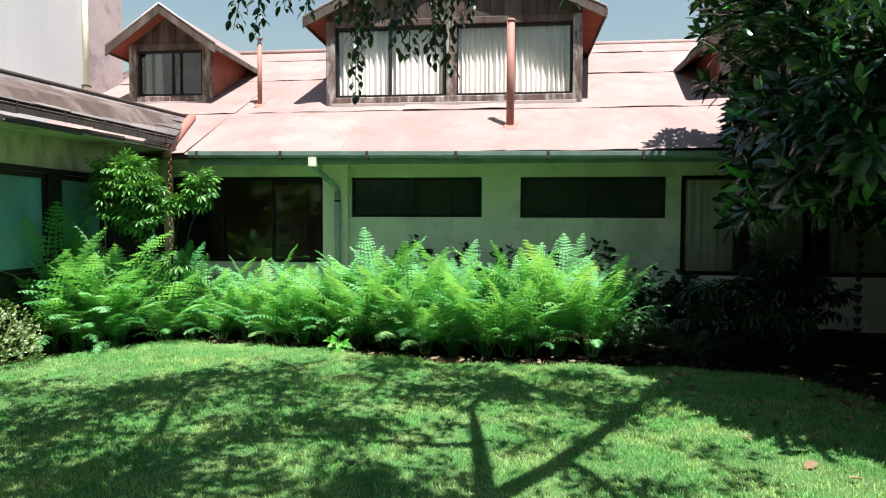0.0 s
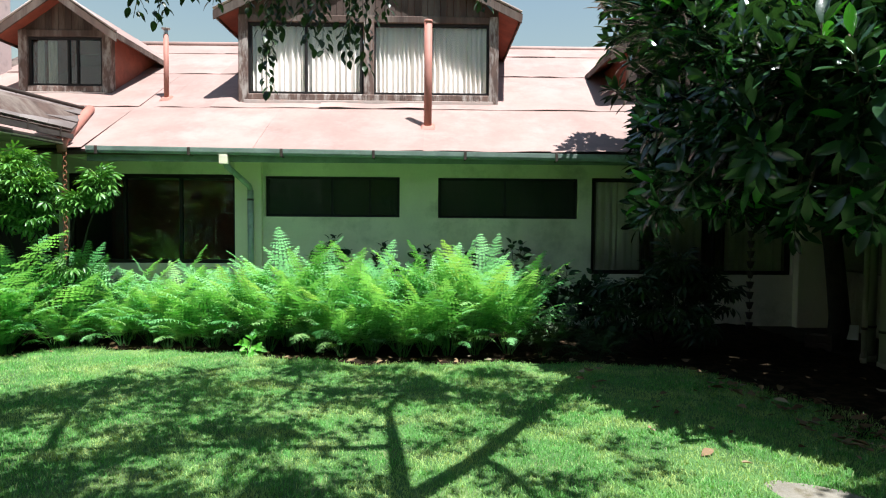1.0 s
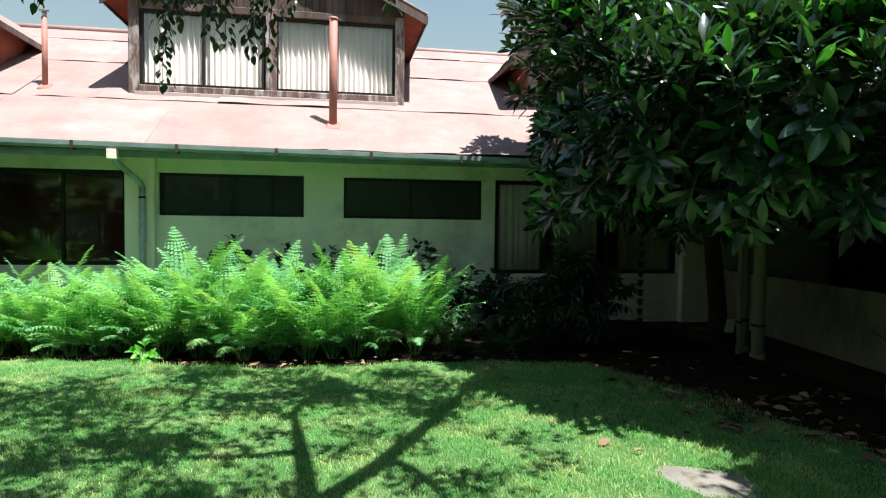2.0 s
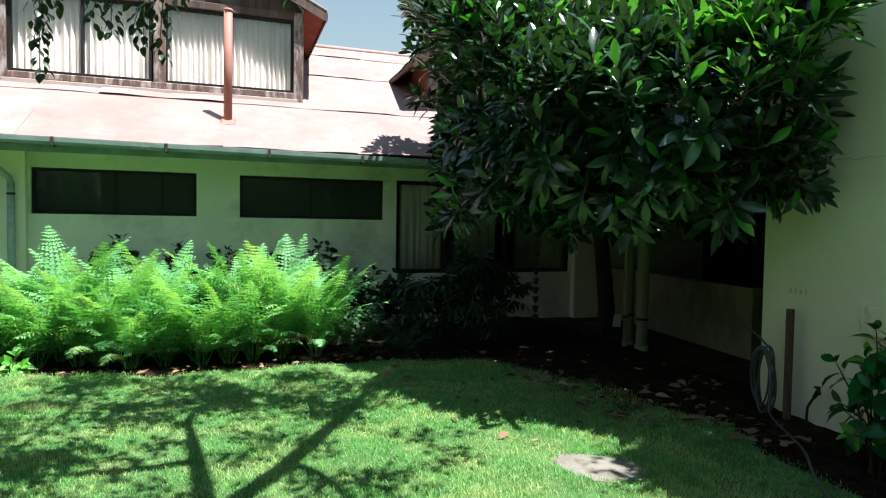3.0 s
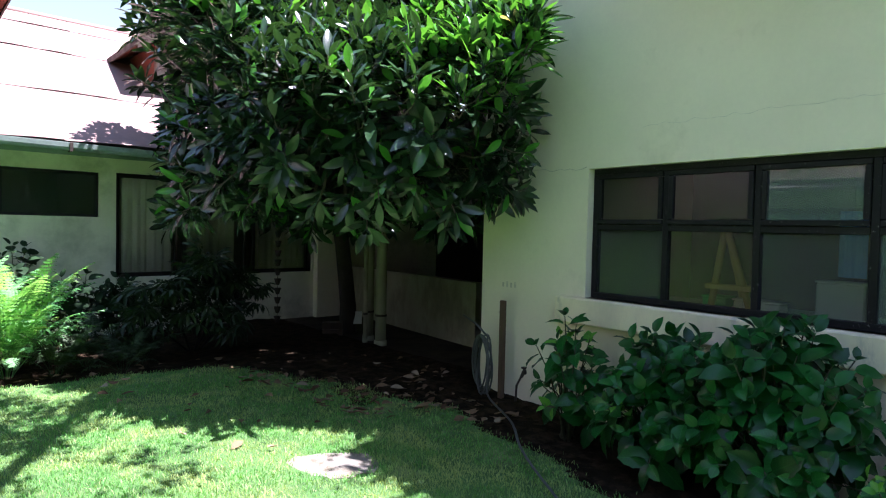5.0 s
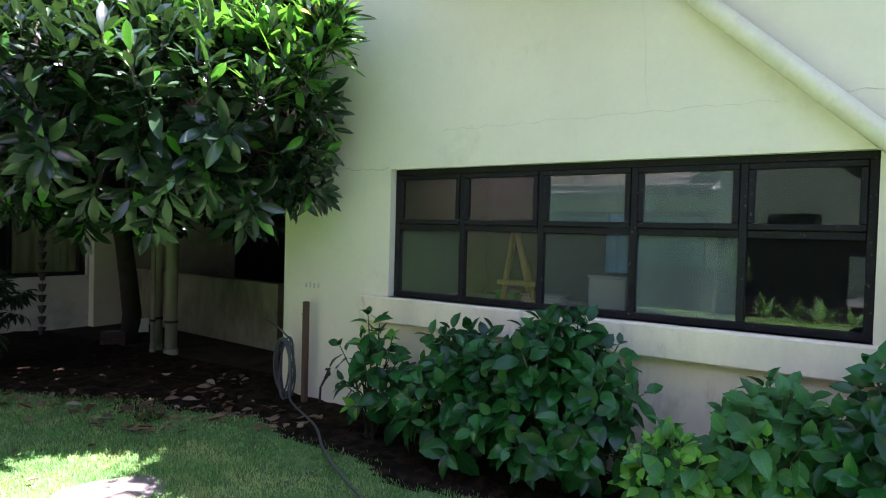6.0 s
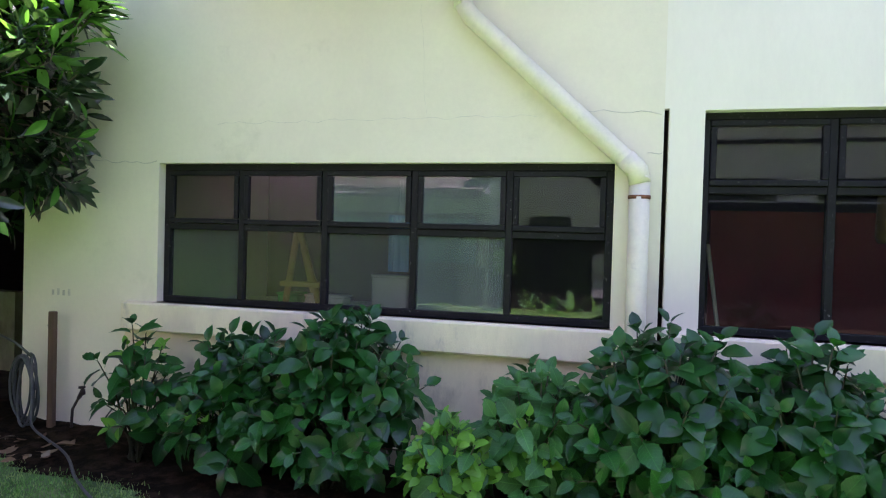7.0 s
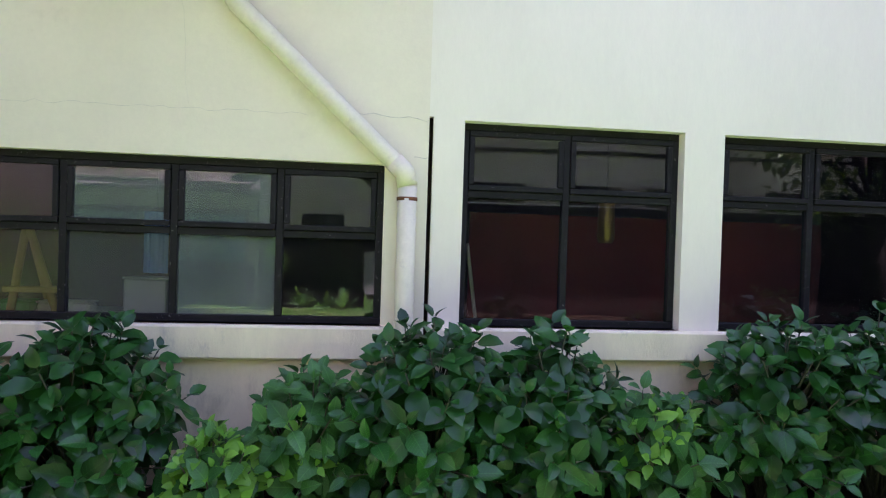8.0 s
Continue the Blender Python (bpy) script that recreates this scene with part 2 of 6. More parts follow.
PANE_HAZY = glass_mat("dusty_window_glass", (0.72, 0.76, 0.70), 0.06, 0.2, 1.3)
PANE_FILM = glass_mat("milky_window_glass", (0.66, 0.72, 0.68), 0.165, 0.012, 1.62, dust=(0.42, 0.52, 0.45))
PANE_DIM = glass_mat("greyed_window_glass", (0.78, 0.75, 0.68), 0.014, 0.3, dust=(0.5, 0.45, 0.4))
PANE_TEAL = glass_mat("teal_hazy_glass", (0.1, 0.25, 0.24), 0.7, 0.05, dust=(0.19, 0.42, 0.40))
PANE_CLEAR = glass_mat("clear_window_glass", (1.0, 0.99, 0.985), 0.004)


# ---- building helpers ----
def thing(name, label, category, m=None, group="", kind=""):
    ob = new(name)
    ob.empty_display_size = 0.1
    if m is not None:
        ob.matrix_world = m
    return tagged(ob, label, category, group, kind)


def mesh_of(bm, name, material, smooth=False):
    me = bpy.data.meshes.new(name)
    bm.normal_update()
    bm.to_mesh(me)
    bm.free()
    for mt in (material if isinstance(material, (list, tuple)) else [material]):
        me.materials.append(mt)
    if smooth:
        for p in me.polygons:
            p.use_smooth = True
    return me


def part(name, bm, material, parent, label="", smooth=False):
    ob = new(name, mesh_of(bm, name, material, smooth))
    ob.parent = parent
    return tagged(ob, label)


def piece(name, me, parent, m):
    """One more object on a mesh that alike pieces share."""
    ob = new(name, me)
    ob.parent = parent
    ob.matrix_basis = m
    return ob


def structure(name, bm, material, label, category, m=None, smooth=False):
    ob = new(name, mesh_of(bm, name, material, smooth))
    if m is not None:
        ob.matrix_world = m
    return tagged(ob, label, category, kind="structure")


def hexa(bm, lo, hi):
    """Eight corners, bottom ring then top ring, as a closed solid."""
    v = [bm.verts.new(p) for p in (*lo, *hi)]
    for f in ((3, 2, 1, 0), (4, 5, 6, 7), (0, 1, 5, 4), (1, 2, 6, 5), (2, 3, 7, 6), (3, 0, 4, 7)):
        bm.faces.new([v[i] for i in f])
    return bm


def box(x0, x1, y0, y1, z0, z1, bevel=0.0, bm=None):
    own = bmesh.new()
    hexa(own, [(x0, y0, z0), (x1, y0, z0), (x1, y1, z0), (x0, y1, z0)], [(x0, y0, z1), (x1, y0, z1), (x1, y1, z1), (x0, y1, z1)])
    if bevel:
        bmesh.ops.bevel(own, geom=own.edges[:], offset=bevel, segments=1, affect="EDGES")
    if bm is None:
        return own
    me = bpy.data.meshes.new("tmp")
    own.to_mesh(me)
    own.free()
    bm.from_mesh(me)
    bpy.data.meshes.remove(me)
    return bm


def tube(pts, radius, sides=10, bm=None, cap=True):
    """A round bar along points; radius may be one number or one for each point."""
    bm = bm or bmesh.new()
    pts = [Vector(p) for p in pts]
    radii = radius if isinstance(radius, (list, tuple)) else [radius] * len(pts)
    rings, side = [], None
    for i, p in enumerate(pts):
        d = (pts[min(i + 1, len(pts) - 1)] - pts[max(i - 1, 0)]).normalized()
        if side is None:
            side = d.orthogonal().normalized()
        side = (side - d * side.dot(d)).normalized()
        up = d.cross(side)
        rings.append([bm.verts.new(p + (side * math.cos(a) + up * math.sin(a)) * radii[i]) for a in (2 * math.pi * k / sides for k in range(sides))])
    for r0, r1 in zip(rings, rings[1:]):
        for k in range(sides):
            f = bm.faces.new((r0[k], r0[(k + 1) % sides], r1[(k + 1) % sides], r1[k]))
            f.smooth = True
    if cap:
        bm.faces.new(rings[0][::-1])
        bm.faces.new(rings[-1])
    return bm


def slab(corners, thick):
    """A sheet on four or more corners, given thickness downwards along its normal."""
    bm = bmesh.new()
    c = [Vector(p) for p in corners]
    n = (c[1] - c[0]).cross(c[2] - c[0]).normalized() * thick
    top = [bm.verts.new(p) for p in c]
    low = [bm.verts.new(p - n) for p in c]
    bm.faces.new(top)
    bm.faces.new(low[::-1])
    for i in range(len(c)):
        j = (i + 1) % len(c)
        bm.faces.new((top[j], top[i], low[i], low[j]))
    return bm


def wall_with_holes(w0, w1, z0, z1, holes, thick):
    """A wall along local x with its face at y = 0; holes are (x0, x1, z0, z1) and go right through."""
    bm = bmesh.new()
    xs = sorted({w0, w1, *[h[0] for h in holes], *[h[1] for h in holes]})
    zs = sorted({z0, z1, *[h[2] for h in holes], *[h[3] for h in holes]})
    vert = {}

    def v(x, y, z):
        key = (round(x, 4), round(y, 4), round(z, 4))
        if key not in vert:
            vert[key] = bm.verts.new((x, y, z))
        return vert[key]

    def solid(i, j):
        if i < 0 or j < 0 or i >= len(xs) - 1 or j >= len(zs) - 1:
            return False
        cx, cz = (xs[i] + xs[i + 1]) / 2, (zs[j] + zs[j + 1]) / 2
        return not any(h[0] < cx < h[1] and h[2] < cz < h[3] for h in holes)

    for i in range(len(xs) - 1):
        for j in range(len(zs) - 1):
            if not solid(i, j):
                continue
            a, b, c, d = xs[i], xs[i + 1], zs[j], zs[j + 1]
            bm.faces.new((v(a, 0, c), v(b, 0, c), v(b, 0, d), v(a, 0, d)))
            bm.faces.new((v(a, thick, d), v(b, thick, d), v(b, thick, c), v(a, thick, c)))
            if not solid(i - 1, j):
                bm.faces.new((v(a, 0, d), v(a, thick, d), v(a, thick, c), v(a, 0, c)))
            if not solid(i + 1, j):
                bm.faces.new((v(b, 0, c), v(b, thick, c), v(b, thick, d), v(b, 0, d)))
            if not solid(i, j - 1):
                bm.faces.new((v(a, 0, c), v(a, thick, c), v(b, thick, c), v(b, 0, c)))
            if not solid(i, j + 1):
                bm.faces.new((v(b, 0, d), v(b, thick, d), v(a, thick, d), v(a, 0, d)))
    return bm


def curtain_mesh(x0, x1, z0, z1, waves, depth=0.05, seed=0):
    """A pleated curtain with real folds and thickness."""
    rnd = random.Random(seed)
    bm, n = bmesh.new(), waves * 8
    ph = [rnd.uniform(0, 6.28) for _ in range(3)]
    rows = []
    for k in range(7):
        f = k / 6
        row = []
        for i in range(n + 1):
            s = i / n
            wob = 0.35 * math.sin(s * 17 + ph[0]) + 0.25 * math.sin(s * 31 + ph[1] + f)
            a = 2 * math.pi * waves * s + wob * 2
            amp = depth * (0.55 + 0.25 * math.sin(s * 9 + ph[2]))
            row.append((x0 + (x1 - x0) * s + 0.2 * amp * math.sin(2 * a), amp * math.sin(a), z0 + (z1 - z0) * (1 - f)))
        rows.append([bm.verts.new(p) for p in row])
    for r0, r1 in zip(rows, rows[1:]):
        for i in range(n):
            bm.faces.new((r0[i], r1[i], r1[i + 1], r0[i + 1])).smooth = True
    back = bmesh.ops.duplicate(bm, geom=bm.faces[:])
    for e in back["geom"]:
        if isinstance(e, bmesh.types.BMVert):
            e.co.y += 0.004
    for e in back["geom"]:
        if isinstance(e, bmesh.types.BMFace):
            e.normal_flip()
    return bm


def window(name, label, m, w, h, xs, z_mid=None, fw=0.05, bar=0.045, depth=0.07, inset=0.06, mat=None, glass=None, sashes=False, group=""):
    """A window set into an opening w by h: outer frame, mullions at xs, a transom at z_mid, a pane in each bay,
    and top-hung sashes in the upper row. Local x to the right, y inwards, z up from the sill."""
    mat, glass = mat or BLACK_FRAME, glass or PANE
    win = thing(name, label, "window", m, group, "structure")
    y0, y1 = inset, inset + depth
    for x0, x1, z0, z1 in ((0, w, 0, fw), (0, w, h - fw, h), (0, fw, fw, h - fw), (w - fw, w, fw, h - fw)):
        part("window_frame", box(x0, x1, y0, y1, z0, z1, 0.004), mat, win)
    for x in xs:
        part("mullion", box(x - bar / 2, x + bar / 2, y0 + 0.003, y1, fw, h - fw, 0.004), mat, win)
    edges = [fw, *xs, w - fw]
    bays = [(a + (bar / 2 if i else 0), b - (bar / 2 if i < len(edges) - 2 else 0)) for i, (a, b) in enumerate(zip(edges, edges[1:]))]
    rows = [(fw, h - fw)]
    if z_mid:
        for a, b in bays:
            part("transom", box(a, b, y0 + 0.006, y1, z_mid - bar / 2, z_mid + bar / 2, 0.004), mat, win)
        rows = [(fw, z_mid - bar / 2), (z_mid + bar / 2, h - fw)]
    for i, (a, b) in enumerate(bays):
        for j, (c, d) in enumerate(rows):
            gl = glass[(i + j * len(bays)) % len(glass)] if isinstance(glass, list) else glass
            if sashes and j == 1:
                s = 0.042
                ring = bmesh.new()
                for x0, x1, z0, z1 in ((a, b, c, c + s), (a, b, d - s, d), (a, a + s, c + s, d - s), (b - s, b, c + s, d - s)):
                    box(x0 + 0.002, x1 - 0.002, y0 - 0.012, y0 + 0.03, z0 + 0.002, z1 - 0.002, 0.004, ring)
                sash = part("sash", ring, mat, win)
                pane = part("pane", box(a + s - 0.005, b - s + 0.005, y0 + 0.006, y0 + 0.011, c + s - 0.005, d - s + 0.005), gl, sash)
            else:
                pane = part("pane", box(a - 0.004, b + 0.004, y0 + 0.03, y0 + 0.035, c - 0.004, d + 0.004), gl, win)
            pane.visible_shadow = False
    return win


# ---- the long house with its tiled eaves ----
FY = 9.8                                  # the facade's face
PITCH, EAVE_Y, EAVE_Z = 0.537, 9.1, 2.62  # roof: rise per metre, edge


def roof_z(y):
    return EAVE_Z + PITCH * (y - EAVE_Y)


FACADE = pose(0, FY, 0)
HOLES = [(-5.66, -3.06, 0.92, 2.31), (-2.61, -0.52, 1.66, 2.29), (0.08, 2.27, 1.655, 2.285), (2.485, 5.68, 0.79, 2.30)]
structure("wall_north", wall_with_holes(-6.0, 8.6, -0.1, 2.75, HOLES, 0.2), PLASTER_AGED, "pale cream-green rendered wall under deep eaves", "wall", FACADE)

window("window_1", "wide dark-framed window with dark red-brown interior behind", pose(-5.66, FY, 0.92), 2.60, 1.39, [0.85, 1.72], fw=0.06, mat=DARK_FRAME)
window("window_2", "low wide black-framed sliding window high in the wall", pose(-2.61, FY, 1.66), 2.09, 0.63, [1.03, 1.62], fw=0.04, bar=0.03, glass=PANE_GREY)
window("window_3", "low wide black-framed sliding window high in the wall", pose(0.08, FY, 1.655), 2.19, 0.63, [1.05], fw=0.04, bar=0.03, glass=PANE_GREY)
window("window_4", "tall dark-framed window with drawn grey curtains", pose(2.485, FY, 0.79), 3.195, 1.51, [0.86, 0.99, 1.97, 2.12], fw=0.06, mat=DARK_FRAME, glass=PANE_CLEAR)

# rooms behind the facade, closed and unlit
room = bmesh.new()
box(-6.0, 8.6, 13.3, 13.4, -0.1, 2.7, 0, room)
box(-6.1, -6.0, 10.0, 13.4, -0.1, 2.7, 0, room)
box(8.6, 8.7, 10.0, 13.4, -0.1, 2.7, 0, room)
box(-2.86, -2.80, 10.0, 13.3, 0, 2.7, 0, room)
box(2.36, 2.42, 10.0, 13.3, 0, 2.7, 0, room)
structure("wall_inner", room, INTERIOR, "dim painted walls of the rooms inside", "wall")
structure("floor_inner", box(-6.0, 8.6, 10.0, 13.3, -0.1, 0.0), INTERIOR_FLOOR, "dark wooden floor inside the house", "floor")
structure("ceiling", box(-6.1, 8.7, 10.0, 13.4, 2.7, 2.75), INTERIOR, "plain ceiling of the rooms inside", "ceiling")
structure("panel_inner", box(-5.7, -2.9, 11.2, 11.25, 0.0, 2.3), INTERIOR_RED, "dark red-brown panelling inside the wide window", "panel")


def curtain(name, label, m, x0, x1, z0, z1, waves, material, seed, depth=0.045):
    c = thing(name, label, "curtain", m, "curtains")
    part("cloth", curtain_mesh(x0, x1, z0, z1, waves, depth, seed), material, c, smooth=True)
    part("rail", tube([(x0 - 0.03, 0, z1 + 0.02), (x1 + 0.03, 0, z1 + 0.02)], 0.012, 8), DARK_FRAME, c)
    return c


for k, (a, b, n) in enumerate([(2.60, 3.30, 6), (3.55, 4.30, 6), (4.62, 5.60, 8)]):
    curtain("curtain", "drawn grey-green curtain hanging in soft folds behind glass", pose(0, 9.97, 0), a, b, 0.84, 2.25, n, CURTAIN_DIM, 20 + k)

# soffit, fascia and gutter
structure("soffit", box(-5.3, 8.6, 9.2, 9.8, 2.50, 2.53), PLASTER, "cream boarded soffit under the eaves", "soffit")
structure("fascia", box(-5.0, 8.6, 9.17, 9.2, 2.44, 2.62), GREEN_METAL, "grey-green painted fascia board", "fascia")


def gutter(x0, x1, z0, z1, y):
    """A half-round metal gutter that falls slightly, with its brackets and end box."""
    g = thing("gutter", "grey-green painted metal gutter along the eaves", "gutter", None, "", "structure")
    bm, ring = bmesh.new(), []
    for x, z in ((x0, z0), ((x0 + x1) / 2, (z0 + z1) / 2), (x1, z1)):
        prof = [(-0.064, 0.012), (-0.064, 0.0), (-0.06, -0.05), (-0.045, -0.085), (0.04, -0.085), (0.056, -0.05), (0.06, 0.0), (0.054, 0.0), (0.048, -0.045), (0.034, -0.078), (-0.04, -0.078), (-0.053, -0.045), (-0.056, 0.004)]
        ring.append([bm.verts.new((x, y + p, z + q)) for p, q in prof])
    for r0, r1 in zip(ring, ring[1:]):
        for i in range(len(r0)):
            j = (i + 1) % len(r0)
            bm.faces.new((r0[i], r1[i], r1[j], r0[j]))
    bm.faces.new(ring[0][::-1])
    bm.faces.new(ring[-1])
    part("channel", bm, GREEN_METAL, g)
    for k in range(11):
        x = x0 + 0.15 + k * (x1 - x0 - 0.3) / 10
        z = z0 + (z1 - z0) * (x - x0) / (x1 - x0)
        part("bracket", box(x - 0.012, x + 0.012, y - 0.072, y + 0.07, z - 0.105, z - 0.086, 0.003), IRON, g)
        part("hook", box(x - 0.02, x + 0.02, y - 0.080, y - 0.065, z - 0.105, z + 0.012, 0.003), IRON, g)
    return g


gutter(-4.95, 8.5, 2.635, 2.515, 9.1)

# downspout with its elbow against a pilaster
structure("pilaster", box(-3.05, -2.64, 9.70, 9.80, -0.1, 2.5, 0.01), PLASTER, "pale rendered pilaster carrying the downspout", "pilaster")
dp = thing("downspout", "grey-green painted downspout bending back from the gutter to the wall", "downspout", None, "", "structure")
part("outlet", box(-3.06, -2.94, 9.03, 9.16, 2.40, 2.53, 0.006), PALE_PIPE, dp, "white square outlet box")
part("elbow", tube([(-2.99, 9.1, 2.45), (-2.98, 9.13, 2.38), (-2.87, 9.45, 2.22), (-2.80, 9.62, 2.12), (-2.79, 9.645, 2.05)], 0.042, 10), SPOUT_PAINT, dp)
part("pipe", tube([(-2.79, 9.645, 2.06), (-2.79, 9.645, 0.05)], 0.045, 12), SPOUT_PAINT, dp)
for z in (1.9, 0.9):
    part("clip", tube([(-2.79, 9.645, z), (-2.79, 9.645, z + 0.03)], 0.05, 12), IRON, dp)

# main roof: courses of painted sheets, each lapped over the next
RIDGE_Y = 14.75
roof = thing("main_roof", "pink painted sheet roof with lapped courses, sun-bleached", "roof", None, "", "structure")
rnd = random.Random(4)
under = slab([(-9.0, EAVE_Y - 0.02, roof_z(EAVE_Y - 0.02) - 0.04), (8.8, EAVE_Y - 0.02, roof_z(EAVE_Y - 0.02) - 0.04), (8.8, RIDGE_Y, roof_z(RIDGE_Y) - 0.04), (-9.0, RIDGE_Y, roof_z(RIDGE_Y) - 0.04)], 0.05)
part("decking", under, OLD_WOOD, roof)
courses = [9.06, 10.72, 12.55, 14.0, RIDGE_Y + 0.03]
for k, (a, b) in enumerate(zip(courses, courses[1:])):
    x = -9.0 + (0.3, -0.25, 0.5, 0.1)[k]
    while x < 8.8:
        wd = (1.83, 2.44, 1.83, 1.22)[(k + int(x * 3)) % 4] + rnd.uniform(-0.03, 0.03)
        lift = rnd.uniform(0.012, 0.03)
        x1 = min(x + wd, 8.8)
        e = [rnd.uniform(-0.012, 0.012) for _ in range(4)]
        zz = [roof_z(a) + lift + e[0] * 0.6, roof_z(a) + lift + e[1] * 0.6, roof_z(b) + 0.002, roof_z(b) + 0.002]
        bm = bmesh.new()
        n = 6
        low, top, lowu, topu = [], [], [], []
        for i in range(n + 1):
            s = i / n
            xx = x + (x1 - x + 0.01) * s
            wav = 0.010 * math.sin(s * 9 + x * 3) * (k < 3)
            low.append(bm.verts.new((xx, a + e[2] + 0.01 * math.sin(s * 7 + x), zz[0] * (1 - s) + zz[1] * s + wav)))
            top.append(bm.verts.new((xx, b + 0.05, roof_z(b + 0.05) + 0.003)))
            lowu.append(bm.verts.new((xx, a + e[2] + 0.01 * math.sin(s * 7 + x), zz[0] * (1 - s) + zz[1] * s + wav - 0.006)))
            topu.append(bm.verts.new((xx, b + 0.05, roof_z(b + 0.05) - 0.004)))
        for i in range(n):
            bm.faces.new((low[i], low[i + 1], top[i + 1], top[i]))
            bm.faces.new((lowu[i + 1], lowu[i], topu[i], topu[i + 1]))
            bm.faces.new((lowu[i], lowu[i + 1], low[i + 1], low[i]))
        bm.faces.new((low[0], top[0], topu[0], lowu[0]))
        bm.faces.new((top[n], low[n], lowu[n], topu[n]))
        part("roof_sheet", bm, ROOF_PAINT, roof)
        x = x1
part("ridge_cap", tube([(-9.0, RIDGE_Y, roof_z(RIDGE_Y) + 0.0), (-3, RIDGE_Y, roof_z(RIDGE_Y) + 0.012), (3, RIDGE_Y, roof_z(RIDGE_Y) - 0.008), (8.8, RIDGE_Y, roof_z(RIDGE_Y))], 0.07, 10), ROOF_PAINT, roof)
back = slab([(8.8, RIDGE_Y, roof_z(RIDGE_Y)), (8.8, 20.4, EAVE_Z), (-9.0, 20.4, EAVE_Z), (-9.0, RIDGE_Y, roof_z(RIDGE_Y))][::-1], 0.06)
part("back_slope", back, ROOF_PAINT, roof)


def dormer(x0, x1, yf, z_sill, z_head, bays, tips, rise, overhang, mid_post=True, label="", eave=0.10):
    """A gabled dormer: posts, sill beam, head, boarded gable, red cheeks, roof slopes with bargeboards, windows."""
    zb, xm, side = roof_z(yf) - 0.03, (x0 + x1) / 2, tips
    d = thing("dormer", label, "dormer", None, "dormers on the roof", "structure")
    ze = z_head + eave
    half = (x1 - x0) / 2 + side
    top = ze + rise * half

    def roof_meet(z):
        return EAVE_Y + (z - EAVE_Z) / PITCH

    for xx in (x0, x1 - 0.16):
        part("post", box(xx, xx + 0.16, yf - 0.02, yf + 0.14, zb, z_head + 0.12, 0.008), OLD_BEAM, d)
    if mid_post:
        part("post", box(xm - 0.09, xm + 0.09, yf - 0.015, yf + 0.13, zb + 0.02, z_head + 0.06, 0.008), OLD_BEAM, d)
    part("sill_beam", box(x0 + 0.16, x1 - 0.16, yf - 0.035, yf + 0.12, z_sill - 0.11, z_sill - 0.005, 0.012), OLD_BEAM, d)
    part("lower_trim", box(x0 + 0.1, x1 - 0.1, yf - 0.06, yf + 0.10, zb - 0.02, z_sill - 0.115, 0.006), WHITE_BARGE, d)
    part("head", box(x0 + 0.16, x1 - 0.16, yf - 0.01, yf + 0.12, z_head, z_head + 0.12, 0.01), OLD_WOOD, d)
    # upright boards of the gable
    n = int((x1 - x0) / 0.11)
    for i in range(n):
        a, b = x0 + (x1 - x0) * i / n, x0 + (x1 - x0) * (i + 1) / n
        h0, h1 = top - rise * abs(a - xm) - 0.03, top - rise * abs(b - xm) - 0.03
        bm = bmesh.new()
        j = 0.006 * (i % 2)
        hexa(bm, [(a + 0.003, yf + 0.02 - j, z_head + 0.12), (b - 0.003, yf + 0.02 - j, z_head + 0.12), (b - 0.003, yf + 0.05, z_head + 0.12), (a + 0.003, yf + 0.05, z_head + 0.12)],
             [(a + 0.003, yf + 0.02 - j, h0), (b - 0.003, yf + 0.02 - j, h1), (b - 0.003, yf + 0.05, h1), (a + 0.003, yf + 0.05, h0)])
        part("gable_board", bm, OLD_WOOD, d)
    # cheeks
    for xx in (x0 + 0.02, x1 - 0.08):
        bm, ym = bmesh.new(), roof_meet(ze + 0.2)
        prof = [(yf + 0.14, roof_z(yf + 0.14) - 0.03), (ym, ze + 0.17), (yf + 0.14, ze + 0.17)]
        va = [bm.verts.new((xx, y, z)) for y, z in prof]
        vb = [bm.verts.new((xx + 0.06, y, z)) for y, z in prof]
        bm.faces.new(va[::-1])
        bm.faces.new(vb)
        for i in range(3):
            bm.faces.new((va[i], va[(i + 1) % 3], vb[(i + 1) % 3], vb[i]))
        part("cheek", bm, RED_BOARD, d, "red painted boarded cheek")
    # slopes, soffits and bargeboards
    for sgn in (-1, 1):
        xe, ze2 = xm + sgn * half, ze
        yr, ye = roof_meet(top) + 0.1, roof_meet(ze2) + 0.12
        f = yf - overhang
        c = [(xe, f, ze2), (xm, f, top), (xm, yr, top), (xe, ye, ze2)]
        c = c[::-1] if sgn < 0 else c
        c = [Vector(p) + Vector((0, 0, 0.05)) for p in c]
        if (c[1] - c[0]).cross(c[2] - c[0]).z < 0:
            c = c[::-1]
        part("roof_slope", slab(c, 0.03), ROOF_PAINT, d)
        low = [p - Vector((0, 0, 0.055)) for p in c]
        part("soffit", slab(low, 0.02), RED_BOARD, d, "red painted underside of the slope")
        bb = bmesh.new()
        hexa(bb, [(xe, f - 0.03, ze2 - 0.12), (xm, f - 0.03, top - 0.12), (xm, f - 0.002, top - 0.12), (xe, f - 0.002, ze2 - 0.12)],
             [(xe, f - 0.03, ze2 + 0.03), (xm, f - 0.03, top + 0.03), (xm, f - 0.002, top + 0.03), (xe, f - 0.002, ze2 + 0.03)])
        bmesh.ops.recalc_face_normals(bb, faces=bb.faces[:])
        part("bargeboard", bb, OLD_WOOD, d)
        cap = tube([(xe, f - 0.02, ze2 + 0.065), (xm, f - 0.02, top + 0.065)], 0.022, 6)
        part("verge_cap", cap, WHITE_BARGE, d, "pale flaking verge trim")
